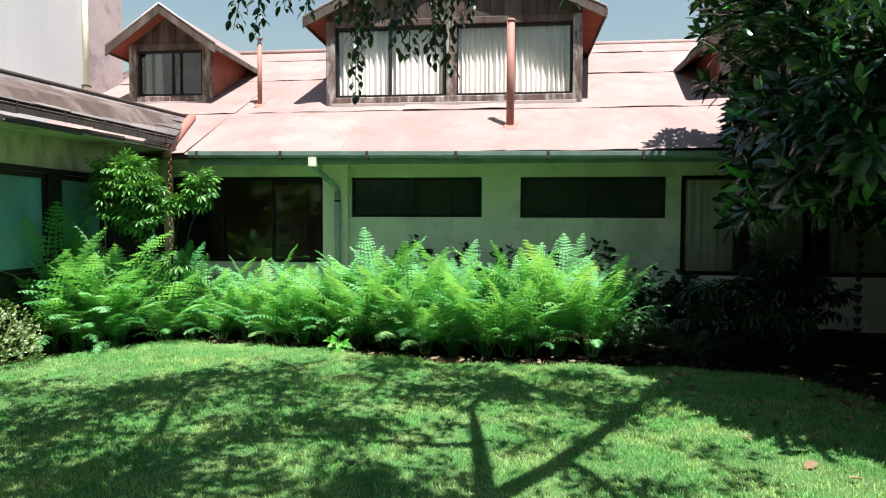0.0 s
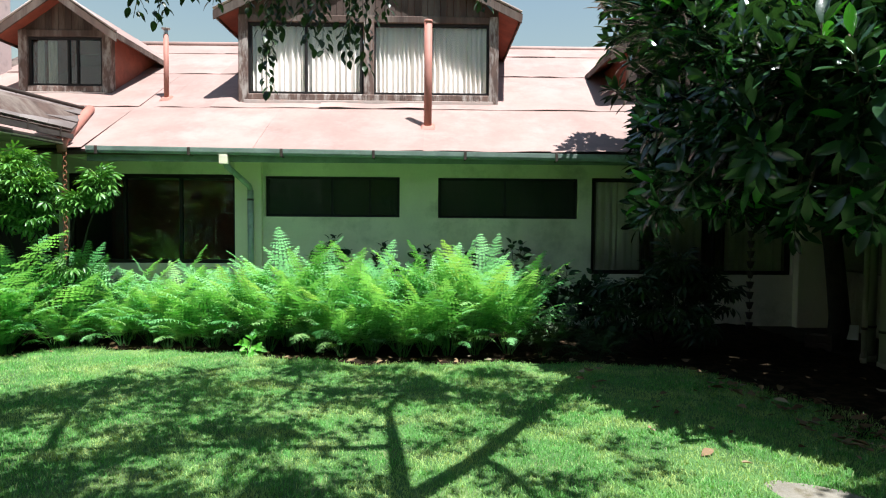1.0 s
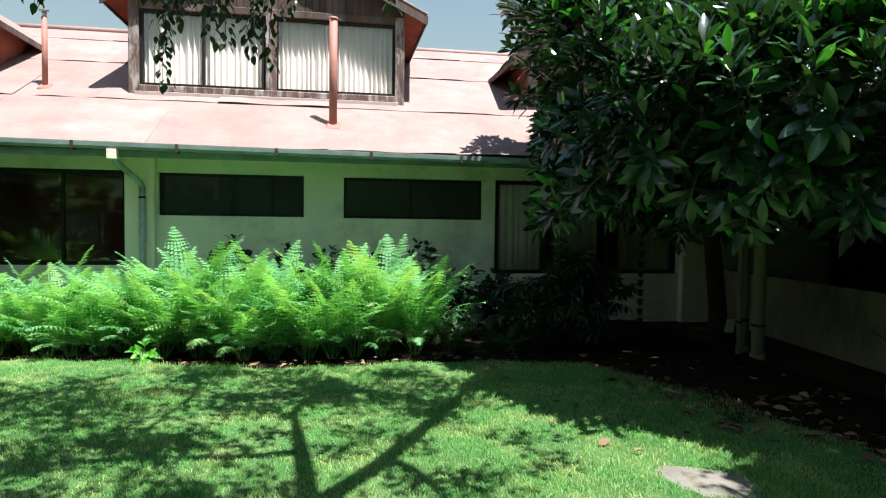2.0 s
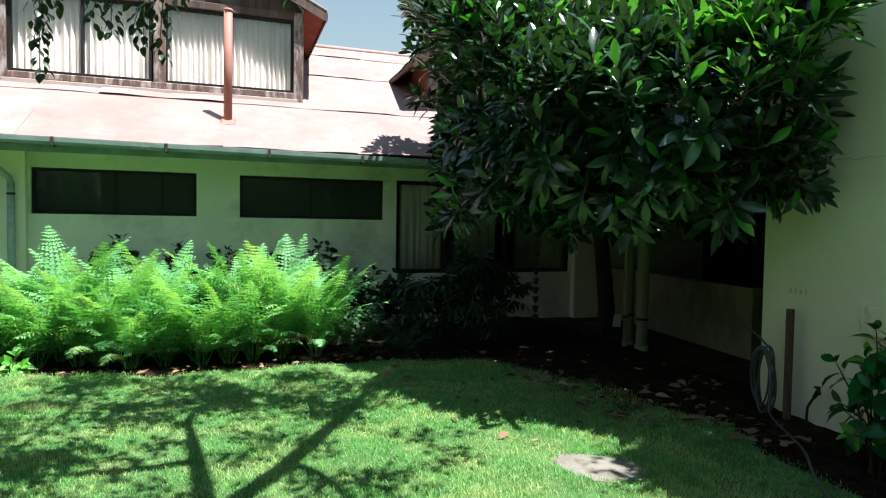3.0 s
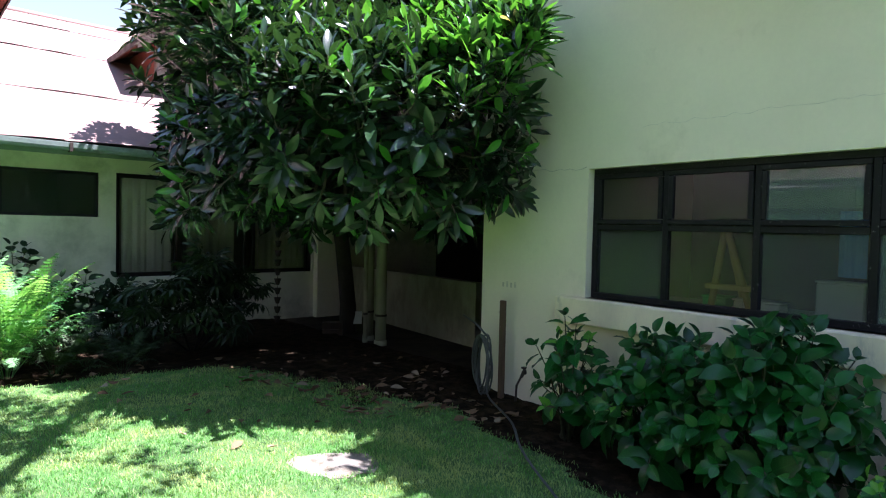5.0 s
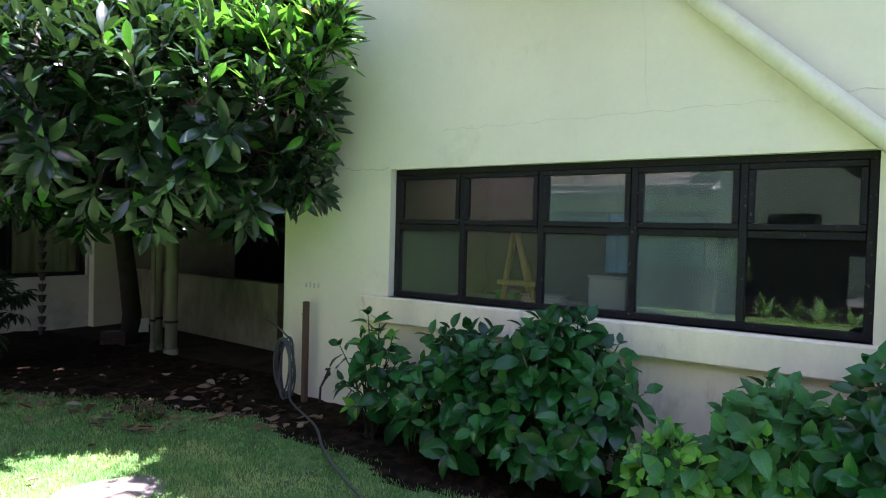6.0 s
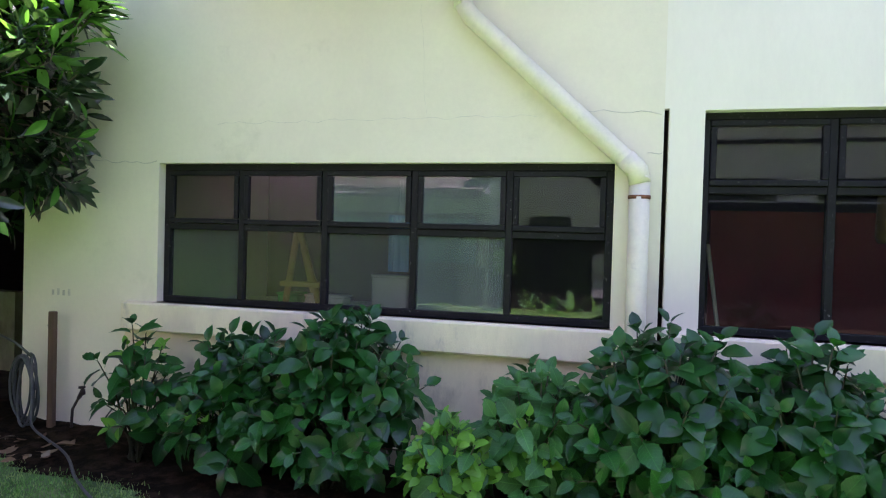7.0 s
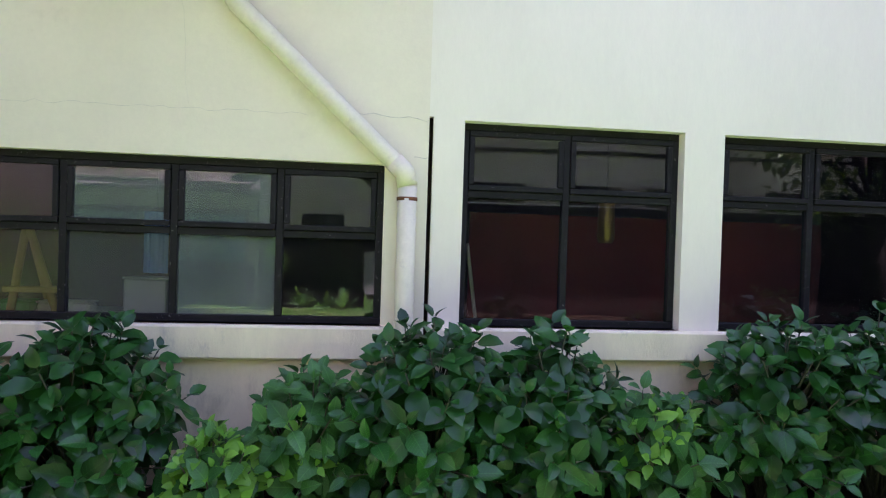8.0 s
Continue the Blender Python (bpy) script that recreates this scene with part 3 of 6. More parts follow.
        ef = box(xe - 0.015, xe + 0.015, f, ye - 0.1, ze2 - 0.06, ze2 + 0.045, 0.004)
        part("eave_board", ef, OLD_WOOD, d)
    for i, (a, b, xs, gl) in enumerate(bays):
        window("dormer_window", "dark-framed window set in the dormer front", pose(a, yf, z_sill), b - a, z_head - z_sill, xs, fw=0.045, bar=0.035, mat=DARK_FRAME, glass=gl, inset=0.03)
    inner = bmesh.new()
    box(x0 + 0.1, x1 - 0.1, yf + 1.6, yf + 1.65, roof_z(yf + 1.6) - 0.9, z_head + 0.1, 0, inner)
    part("room_back", inner, INTERIOR, d)
    return d


dormer(-3.38, 1.12, 11.0, 3.80, 5.03, [(-3.22, -1.24, [0.99], PANE_CLEAR), (-1.06, 0.96, [1.0], PANE_CLEAR)], 0.38, 0.48, 0.13, label="weathered wooden gabled dormer with two wide curtained windows")
dormer(-7.40, -5.76, 11.39, 3.98, 4.85, [(-7.24, -5.92, [0.70, 0.86], PANE)], 0.26, 0.70, 0.32, mid_post=False, eave=-0.06, label="small weathered wooden gabled dormer with one dark window")
dormer(3.45, 5.55, 11.2, 3.87, 4.42, [(3.61, 5.39, [0.88], PANE)], 0.42, 0.60, 0.4, mid_post=False, eave=0.08, label="small weathered wooden dormer behind the broad-leaved tree")
for k, (a, b, n) in enumerate([(-3.17, -2.26, 9), (-2.22, -1.27, 9), (-1.02, -0.08, 11), (-0.06, 0.93, 11)]):
    curtain("curtain", "cream pleated curtain drawn across the dormer window in sunlight", pose(0, 11.132, 0), a, b, 3.72, 4.99, n, CURTAIN, 40 + k, 0.048)
for a, b in ((-7.17, -7.06), (-6.98, -6.83)):
    curtain("curtain", "narrow cream curtain gathered at the side of the small window", pose(0, 11.56, 0), a, b, 3.95, 4.82, 2, CURTAIN, 50, 0.03)

# flues
def flue(x, y, r, h, cap, label):
    z = roof_z(y)
    f = thing("flue_pipe", label, "flue pipe", pose(x, y, z))
    pipe = part("pipe", tube([(0, 0, -0.08), (0, 0, h)], r, 14), PINK_PIPE, f)
    bm = bmesh.new()
    s = r + 0.05
    hexa(bm, [(-s, -s, -s * PITCH + 0.012), (s, -s, -s * PITCH + 0.012), (s, s, s * PITCH + 0.012), (-s, s, s * PITCH + 0.012)],
         [(-s * .7, -s * .7, -s * .7 * PITCH + 0.05), (s * .7, -s * .7, -s * .7 * PITCH + 0.05), (s * .7, s * .7, s * .7 * PITCH + 0.05), (-s * .7, s * .7, s * .7 * PITCH + 0.05)])
    part("flashing", bm, PINK_PIPE, f)
    if cap:
        part("collar", tube([(0, 0, h - 0.02), (0, 0, h + 0.09)], r * 0.85, 12), STEEL, pipe)
        part("rain_cap", tube([(0, 0, h + 0.085), (0, 0, h + 0.11), (0, 0, h + 0.125)], [r * 1.3, r * 1.9, r * 0.6], 12), STEEL, pipe, "grey metal rain cap")
    else:
        part("rim", tube([(0, 0, h - 0.03), (0, 0, h + 0.01)], r * 1.1, 14), PINK_PIPE, pipe)
    return f


flue(-0.09, 9.95, 0.062, 1.66, False, "tall pink painted flue pipe standing on the roof")
flue(-4.67, 11.11, 0.042, 1.12, True, "thin pink flue pipe with a grey rain cap")

# ---- the wing at the side ----
WING_X = -5.8
WING = pose(WING_X, 2.0, 0, 0, 0, 90)     # local x runs away from the camera, local y into the wing
wh = [(1.1, 5.22, 0.95, 2.17), (5.42, 6.30, 0.95, 2.17)]
structure("wall_west", wall_with_holes(0.9, 7.8, -0.1, 2.72, wh, 0.2), WING_PAINT, "stained cream-green rendered wall of the side wing, eave shade in its colour", "wall", WING)
window("window_5", "broad dark-framed window of the side wing with dull teal glass", pose(WING_X, 3.1, 0.95, 0, 0, 90), 4.12, 1.22, [1.37, 2.75], fw=0.06, mat=DARK_FRAME, glass=PANE_TEAL, inset=0.004)
window("window_6", "narrow dark-framed window of the side wing with dull teal glass", pose(WING_X, 7.42, 0.95, 0, 0, 90), 0.88, 1.22, [], fw=0.06, mat=DARK_FRAME, glass=PANE_TEAL, inset=0.004)
wr = bmesh.new()
box(-8.6, -8.5, 2.9, 9.8, -0.1, 2.7, 0, wr)
box(-8.5, -6.0, 9.7, 9.8, -0.1, 2.7, 0, wr)
box(-8.6, -5.82, 2.9, 3.0, -0.1, 2.7, 0, wr)
structure("wall_wing_inner", wr, INTERIOR, "dim inner walls of the side wing", "wall")
structure("floor_wing", box(-8.5, -6.0, 3.0, 9.7, -0.1, 0.0), INTERIOR_FLOOR, "dark floor inside the side wing", "floor")
structure("ceiling_wing", box(-8.5, -6.0, 3.0, 9.7, 2.7, 2.74), INTERIOR, "ceiling of the side wing", "ceiling")

# dark panels below and beside the wing's windows, with timber post and lintel
structure("dado_wing", box(2.92, 9.78, -0.02, -0.001, -0.1, 0.95), DARK_FRAME, "dark flat panel under the wing windows", "panel", pose(WING_X, 0, 0, 0, 0, 90))
structure("boarding_wing", box(8.32, 9.78, -0.02, -0.001, 0.95, 2.17), DARK_FRAME, "dark flat panel in the inner corner", "panel", pose(WING_X, 0, 0, 0, 0, 90))
structure("post_wing", box(7.2, 7.43, -0.03, -0.001, 0.95, 2.2, 0.006), DARK_FRAME, "dark timber post between the wing windows", "post", pose(WING_X, 0, 0, 0, 0, 90))
structure("lintel_wing", box(2.92, 9.78, -0.03, -0.001, 2.172, 2.235, 0.006), DARK_FRAME, "dark timber lintel over the wing windows", "lintel", pose(WING_X, 0, 0, 0, 0, 90))

wing_roof = thing("wing_roof", "weathered grey-brown shingle roof over the side wing", "roof", None, "", "structure")
EA, EB, TB, TA = Vector((-5.2, 2.9, 2.743)), Vector((-5.22, 9.2, 2.86)), Vector((-5.66, 10.40, 3.36)), Vector((-6.94, 2.9, 3.372))
part("roof_deck", slab([EA, EB, TB, TA], 0.05), OLD_WOOD, wing_roof)
rnd = random.Random(8)
ROWS, COLS = 3, 11
for r in range(ROWS):
    for c in range(COLS):
        s0, s1 = (c + 0.5 * (r % 2) * 0.9) / COLS, min(1, (c + 1 + 0.5 * (r % 2) * 0.9) / COLS)
        f0, f1 = max(0, r / ROWS - 0.02), min(1, (r + 1) / ROWS + 0.04)
        if s0 >= 1:
            continue

        def q(s, f):
            return EA.lerp(EB, s).lerp(TA.lerp(TB, s), f)
        up = Vector((0, 0, 0.016 + rnd.uniform(0, 0.012)))
        dz = Vector((0, 0, 0.022))
        p = [q(s0, f0) + dz + up, q(s1 - 0.001, f0) + dz + up, q(s1 - 0.001, f1) + up * 0.6, q(s0, f1) + up * 0.6]
        part("shingle", slab(p, 0.014), OLD_SHINGLE, wing_roof)
for k in range(2):
    s0 = 0.0
    while s0 < 1.0:
        s1 = min(1.0, s0 + rnd.uniform(0.12, 0.2))
        o = Vector((0.03 - 0.055 * k + rnd.uniform(-0.006, 0.006), 0, -0.03 - 0.095 * k + rnd.uniform(-0.008, 0.008)))
        a, b = EA.lerp(EB, s0) + o, EA.lerp(EB, s1 - 0.002) + o
        hgt = 0.07 + rnd.uniform(-0.01, 0.008)
        bm = hexa(bmesh.new(), [a + Vector((-0.03, 0, -hgt)), b + Vector((-0.03, 0, -hgt)), b + Vector((0, 0, -hgt)), a + Vector((0, 0, -hgt))],
                  [a + Vector((-0.03, 0, 0)), b + Vector((-0.03, 0, 0)), b, a])
        bmesh.ops.recalc_face_normals(bm, faces=bm.faces[:])
        part("fascia_board", bm, FASCIA_WOOD, wing_roof, "flaking grey-brown fascia board")
        s0 = s1
for k in range(9):
    p = EA.lerp(EB, (k + 0.5) / 9) + Vector((0.035, 0, 0))
    part("hanger", box(p.x, p.x + 0.012, p.y - 0.012, p.y + 0.012, p.z - 0.10, p.z + 0.03), IRON, wing_roof)
part("top_flashing", tube([TA + Vector((0, 0, 0.03)), TB + Vector((0, 0, 0.03))], 0.035, 8), IRON, wing_roof)
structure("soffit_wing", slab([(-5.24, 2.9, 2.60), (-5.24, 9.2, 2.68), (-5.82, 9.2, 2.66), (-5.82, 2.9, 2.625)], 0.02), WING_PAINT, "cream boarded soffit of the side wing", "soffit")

spout = thing("valley_spout", "pink painted valley spout above a rain chain", "spout", None, "", "structure")
part("pipe", tube([(-5.62, 10.42, 3.40), (-5.36, 9.28, 2.80), (-5.31, 9.08, 2.70)], [0.07, 0.085, 0.085], 12), PINK_PIPE, spout)
part("mouth", tube([(-5.30, 9.07, 2.74), (-5.28, 9.05, 2.55)], [0.085, 0.06], 12), PINK_PIPE, spout)


def chain(name, label, top, bottom, link_len, wire, material):
    c = thing(name, label, "rain chain", pose(*top))
    n = int((top[2] - bottom) / (link_len * 0.78))
    bm = bmesh.new()
    pts = [(0.35 * link_len * math.cos(a), 0, 0.5 * link_len * math.sin(a)) for a in (2 * math.pi * k / 10 for k in range(11))]
    tube(pts, wire, 5, bm, cap=False)
    me = mesh_of(bm, "link", material, True)
    for i in range(n):
        piece("chain_link", me, c, pose(0, 0, -link_len * (0.5 + 0.78 * i), 0, 0, 90 * (i % 2) + 8 * math.sin(i)))
    return c


# the pale house further along, mirrored in the panes
SOUTH = pose(-5.9, -13.0, 0, 0, 0, 90)
sh = [(1.2, 3.6, 2.62, 3.1), (4.4, 6.6, 2.62, 3.1), (7.2, 8.8, 2.62, 3.1), (9.6, 11.2, 2.62, 3.1), (13.9, 14.9, 1.85, 2.2)]
structure("wall_south_house", wall_with_holes(0.0, 15.88, -0.1, 5.0, sh, 0.2), PLASTER_AGED, "dull green-cream garden front with a row of dark windows", "wall", SOUTH)
for i, (a, b, c, d) in enumerate(sh):
    window(f"window_{20 + i}", "low dark-framed window in the garden front", SOUTH @ pose(a, 0, c), b - a, d - c, [(b - a) / 2], fw=0.06, mat=DARK_FRAME)
# dark sheets added for the shade mirrored low in the panes
structure("boarding_south", box(0.0, 11.6, -0.03, -0.001, -0.1, 2.58, 0.004), DARK_FRAME, "dark sheet added over the lower storey to darken its reflection", "panel", SOUTH)
structure("boarding_south_end", box(11.61, 15.86, -0.03, -0.001, -0.1, 1.8, 0.004), DARK_FRAME, "dark sheet added over the lower storey to darken its reflection", "panel", SOUTH)
structure("doorway_south", box(12.2, 13.4, -0.05, -0.031, 0.35, 1.35, 0.004), PLASTER_WHITE, "pale panel set on the dark lower sheet", "panel", SOUTH)
inner = bmesh.new()
box(0.0, 15.88, 2.4, 2.5, -0.1, 5.0, 0, inner)
box(0.0, 0.1, 0.2, 2.4, -0.1, 5.0, 0, inner)
box(15.78, 15.88, 0.2, 2.4, -0.1, 5.0, 0, inner)
structure("wall_south_inner", inner, INTERIOR, "dim walls inside the garden front", "wall", SOUTH)
structure("floor_south", box(0.1, 15.78, 0.2, 2.4, -0.1, 0.0), INTERIOR_FLOOR, "dark floor inside the garden front", "floor", SOUTH)
structure("roof_south", box(-0.3, 15.9, -1.0, 2.7, 5.0, 5.15, 0.02), ROOF_PAINT, "low pink roof with deep eaves over the garden front", "roof", SOUTH)
structure("ledge_south", box(0.0, 15.88, -0.06, -0.001, 3.85, 3.93, 0.01), DARK_FRAME, "dark timber band across the garden front", "trim", SOUTH)

chain("rain_chain", "rusty iron rain chain hanging from the valley spout", (-5.25, 9.05, 2.56), 0.5, 0.085, 0.008, RUST)

# upper storey block behind the wing
structure("wall_upper_end", box(-8.6, -8.4, 11.52, 12.7, 2.5, 7.6), PLASTER_PINK, "pinkish stained wall beyond the vertical pipe", "wall")
structure("wall_upper", box(-8.6, -8.4, 2.9, 11.51, 2.5, 7.6), PLASTER_WHITE, "tall white rendered upper wall with streaks", "wall")
up = thing("wall_pipe", "cream vertical pipe on the white upper wall", "pipe", None, "", "structure")
part("pipe", tube([(-8.34, 11.45, 3.4), (-8.34, 11.45, 7.5)], 0.055, 12), PALE_PIPE, up)
for z in (4.2, 6.2):
    part("clip", box(-8.4, -8.28, 11.38, 11.52, z, z + 0.03, 0.004), IRON, up)
ur = thing("upper_roof", "red-brown boarded verge of the upper roof", "roof", None, "", "structure")
part("verge", slab([(-8.35, 12.9, 7.62), (-8.35, 2.9, 7.68), (-9.2, 2.9, 8.07), (-9.2, 12.9, 8.0)][::-1], 0.06), RED_BOARD, ur)

# ---- the near building with the black windows ----
W2 = pose(4.394, -0.230, 0, 0, 0, -93)   # local x along the wall to the south, local y into it
wall_holes = [(-3.43, 0.10, 1.03, 2.15), (0.65, 2.285, 1.03, 2.485), (2.595, 4.22, 1.03, 2.485), (4.53, 6.15, 1.03, 2.485)]
structure("wall_east", wall_with_holes(-4.76, 0.40, -0.15, 3.7, [wall_holes[0]], 0.2), PLASTER, "cream rendered wall with fine cracks and ghost stains", "wall", W2)
structure("wall_east_far", wall_with_holes(0.432, 8.5, -0.15, 5.4, wall_holes[1:], 0.2), PLASTER_PALE, "pale cream rendered wall beyond the expansion gap", "wall", W2)
structure("joint_backing", box(0.398, 0.434, 0.06, 0.19, -0.1, 2.5), SOIL, "dark open expansion gap between the two walls", "joint", W2)
structure("joint_fill", box(0.399, 0.433, 0.003, 0.1, 2.5, 5.4), PLASTER_PALE, "plastered-over upper part of the gap", "joint", W2)
structure("wall_east_end", box(-4.76, -4.56, 0.2, 4.6, -0.15, 3.7), PLASTER, "shaded end wall of the near building", "wall", W2)


GL5 = [PANE_HAZY, PANE_DIM, PANE_HAZY, PANE_FILM, PANE, PANE_DIM, PANE_DIM, PANE_FILM, PANE_FILM, PANE]
window("window_7", "black steel window of ten panes with top-hung upper sashes", W2 @ pose(-3.43, 0, 1.03), 3.53, 1.12, [0.70, 1.41, 2.12, 2.82], 0.62, 0.05, 0.05, 0.06, 0.075, BLACK_FRAME, GL5, True, "black windows")
for i in range(3):
    a, b = wall_holes[i + 1][:2]
    window(f"window_{8 + i}", "black steel window of four panes with top-hung upper sashes", W2 @ pose(a, 0, 1.03), b - a, 1.455, [(b - a) * 0.475], 0.95, 0.05, 0.05, 0.06, 0.09, BLACK_FRAME, PANE, True, "black windows")
structure("sill_1", box(-3.72, 0.385, -0.07, 0.2, 0.80, 1.03, 0.015), SILL_PAINT, "thick rendered window sill with peeling cream paint", "sill", W2)
structure("sill_2", box(0.45, 8.4, -0.07, 0.2, 0.81, 1.03, 0.015), SILL_PAINT, "thick rendered window sill with peeling cream paint", "sill", W2)
# thin bands below the sills carry the warm light as colour
structure("wall_base", box(-3.72, 0.396, -0.004, -0.0005, -0.12, 0.795), WARM_BASE, "splash-stained render below the window sill, warm light put into its colour", "wall", W2)
structure("wall_base_far", box(0.436, 8.4, -0.004, -0.0005, -0.12, 0.805), WARM_BASE, "splash-stained render below the window sill, warm light put into its colour", "wall", W2)
structure("plinth", box(-2.6, 8.4, -0.10, -0.005, -0.12, 0.10, 0.012), WARM_BASE, "low rendered plinth at the wall's foot", "plinth", W2)

# downpipe that crosses the wall
pp = thing("downpipe", "cream downpipe slanting across the wall, then dropping down", "downpipe", W2, "", "structure")
part("upper_pipe", tube([(-0.97, -0.08, 5.35), (-0.97, -0.08, 3.30), (-0.95, -0.08, 3.22)], 0.064, 14), PALE_PIPE, pp)
part("slant_pipe", tube([(-0.96, -0.08, 3.25), (-0.90, -0.08, 3.15), (0.17, -0.08, 2.15), (0.235, -0.08, 2.08)], 0.064, 14), PALE_PIPE, pp)
part("elbow", tube([(0.16, -0.08, 2.165), (0.235, -0.08, 2.09), (0.255, -0.08, 2.0)], 0.071, 14), PALE_PIPE, pp)
part("lower_pipe", tube([(0.255, -0.08, 2.05), (0.255, -0.10, 1.1), (0.255, -0.12, 0.0)], 0.065, 14), PALE_PIPE, pp)
part("strap", tube([(0.255, -0.077, 1.90), (0.255, -0.077, 1.925)], 0.071, 14), RUST, pp, "rusty strap round the pipe")
part("strap", tube([(0.255, -0.115, 0.6), (0.255, -0.115, 0.625)], 0.071, 14), RUST, pp)

# roof edge and the dark rooms inside
rb = thing("east_roof", "flat overhanging roof edge of the near building", "roof", W2, "", "structure")
part("slab", box(0.5, 8.6, -0.15, 6.0, 5.4, 5.55, 0.01), PLASTER, rb)
part("verge_board", slab([(-5.0, -0.13, 3.80), (0.5, -0.13, 5.50), (0.5, 0.0, 5.50), (-5.0, 0.0, 3.80)], 0.16), PLASTER, rb)
part("slope", slab([(-5.0, 0.0, 3.80), (0.5, 0.0, 5.50), (0.5, 6.0, 5.50), (-5.0, 6.0, 3.80)], 0.12), ROOF_PAINT, rb)
gable = bmesh.new()
hexa(gable, [(-4.76, 0, 3.7), (0.40, 0, 3.7), (0.40, 0.2, 3.7), (-4.76, 0.2, 3.7)], [(-4.76, 0, 3.74), (0.40, 0, 5.33), (0.40, 0.2, 5.33), (-4.76, 0.2, 3.74)])
structure("wall_gable", gable, PLASTER, "upper cream rendered gable below the sloping roof", "wall", W2)
ri = bmesh.new()
box(-4.5, 8.4, 3.6, 3.7, -0.1, 4.0, 0, ri)
box(0.38, 0.46, 0.22, 3.6, 0.0, 4.0, 0, ri)
box(8.4, 8.5, 0.2, 3.7, -0.1, 4.0, 0, ri)
structure("wall_east_inner", ri, INTERIOR_SHADED, "classroom walls inside, the room's dimness put into their colour", "wall", W2)
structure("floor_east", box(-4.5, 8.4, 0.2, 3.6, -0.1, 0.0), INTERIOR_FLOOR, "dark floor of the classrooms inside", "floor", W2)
structure("ceiling_east", box(-4.5, 8.4, 0.2, 3.6, 3.0, 3.05), INTERIOR_SHADED, "ceiling of the classrooms inside", "ceiling", W2)
structure("panel_east", box(0.95, 8.3, 1.5, 1.55, 0.0, 1.92), INTERIOR_RED, "maroon panelled screen inside the room", "panel", W2)

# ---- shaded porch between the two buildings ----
structure("porch_low_wall", slab([(6.02, 6.0, 0.87), (6.18, 6.0, 0.87), (6.62, 9.78, 0.87), (6.46, 9.78, 0.87)], 0.97), SHADED_PAINT, "low stained porch wall, deep shade put into its colour", "wall")
structure("porch_floor", box(4.6, 8.8, 4.6, 9.8, -0.12, -0.02), PAVING, "dark worn concrete porch floor", "floor")
# near-black colour stands in for the darkness of the recess
structure("porch_back", box(8.6, 8.8, 2.0, 9.8, -0.1, 2.8), DARK_FRAME, "back wall of the porch, coloured near-black for its lack of light", "wall")
structure("porch_roof", box(4.75, 8.9, 4.45, 9.15, 2.62, 2.75), OLD_WOOD, "dark boarded porch roof behind the tree", "roof")
structure("pilaster_porch", box(5.70, 6.2, 9.66, 9.8, -0.1, 2.5, 0.01), PLASTER, "rendered pilaster at the end of the curtained windows", "pilaster")
for x, y, r in ((5.09, 6.9, 0.075), (5.18, 7.32, 0.07), (5.0, 7.14, 0.03)):
    ps = thing("porch_post", "tall pipe post carrying the porch roof, cream paint darkened for shade", "post", pose(x, y, 0), "porch posts")
    shaft = part("shaft", tube([(0, 0, -0.05), (0, 0, 2.63)], r, 12), SHADED_PAINT, ps)
    part("base", tube([(0, 0, -0.05), (0, 0, 0.05)], r * 1.2, 12), SHADED_PAINT, ps)
    part("band", tube([(0, 0, 0.38), (0, 0, 0.41)], r * 1.1, 12), IRON, shaft, "dark iron band")


# things standing inside the classroom, seen through the ten-pane window
easel = thing("easel", "yellow wooden easel standing inside behind the glass", "easel", W2 @ pose(-2.30, 0.36, 0))
for x0, x1 in ((-0.12, 0.46), (-0.14, -0.34)):
    part("leg", tube([(x1, 0, 0), (x0, 0.1, 1.64)], 0.028, 6), YELLOW, easel)
part("leg", tube([(0.0, 0.7, 0), (-0.13, 0.12, 1.64)], 0.022, 6), YELLOW, easel)
part("ledge", box(-0.24, 0.12, 0.0, 0.09, 1.18, 1.22, 0.005), YELLOW, easel)
cloth = thing("hanging_cloth", "light blue cloth hanging inside the classroom", "cloth", W2 @ pose(-1.50, 0.32, 0))
part("cloth", curtain_mesh(-0.08, 0.08, 1.34, 1.78, 2, 0.03, 5), BLUE, cloth, smooth=True)
part("hook", tube([(0, 0, 1.78), (0, 0, 2.6), (0, 0, 3.0)], 0.004, 5), IRON, cloth)
table = thing("long_table", "long pale table inside beneath the window", "table", W2 @ pose(-2.0, 0.75, 0))
part("tabletop", box(-1.3, 1.3, -0.25, 0.25, 0.98, 1.02, 0.006), WHITE_ITEM, table)
for dx in (-1.2, 1.2):
    for dy in (-0.2, 0.2):
        part("leg", box(dx - 0.025, dx + 0.025, dy - 0.025, dy + 0.025, 0, 0.98, 0.004), IRON, table)
for dx, w, h, mt, nm in ((-0.55, 0.10, 0.075, GREEN_ITEM, "bright green plastic tub on the table inside"), (-0.30, 0.09, 0.07, WHITE_ITEM, "white plastic tub on the table inside"), (-0.12, 0.09, 0.07, WHITE_ITEM, "white plastic tub on the table inside"), (0.36, 0.155, 0.26, WHITE_ITEM, "white board box standing on the table inside")):
    tb = thing("storage_tub", nm, "tub", W2 @ pose(-2.0 + dx, 0.6, 1.02), "tubs on the table")
    body = part("body", box(-w, w, -0.07, 0.07, 0, h, 0.012), mt, tb)
    part("lid", box(-w - 0.008, w + 0.008, -0.078, 0.078, h, h + 0.014, 0.004), mt, body)
lamp = thing("hanging_lantern", "narrow brass and yellow lantern hanging in the dark room", "lantern", W2 @ pose(1.9, 0.5, 0))
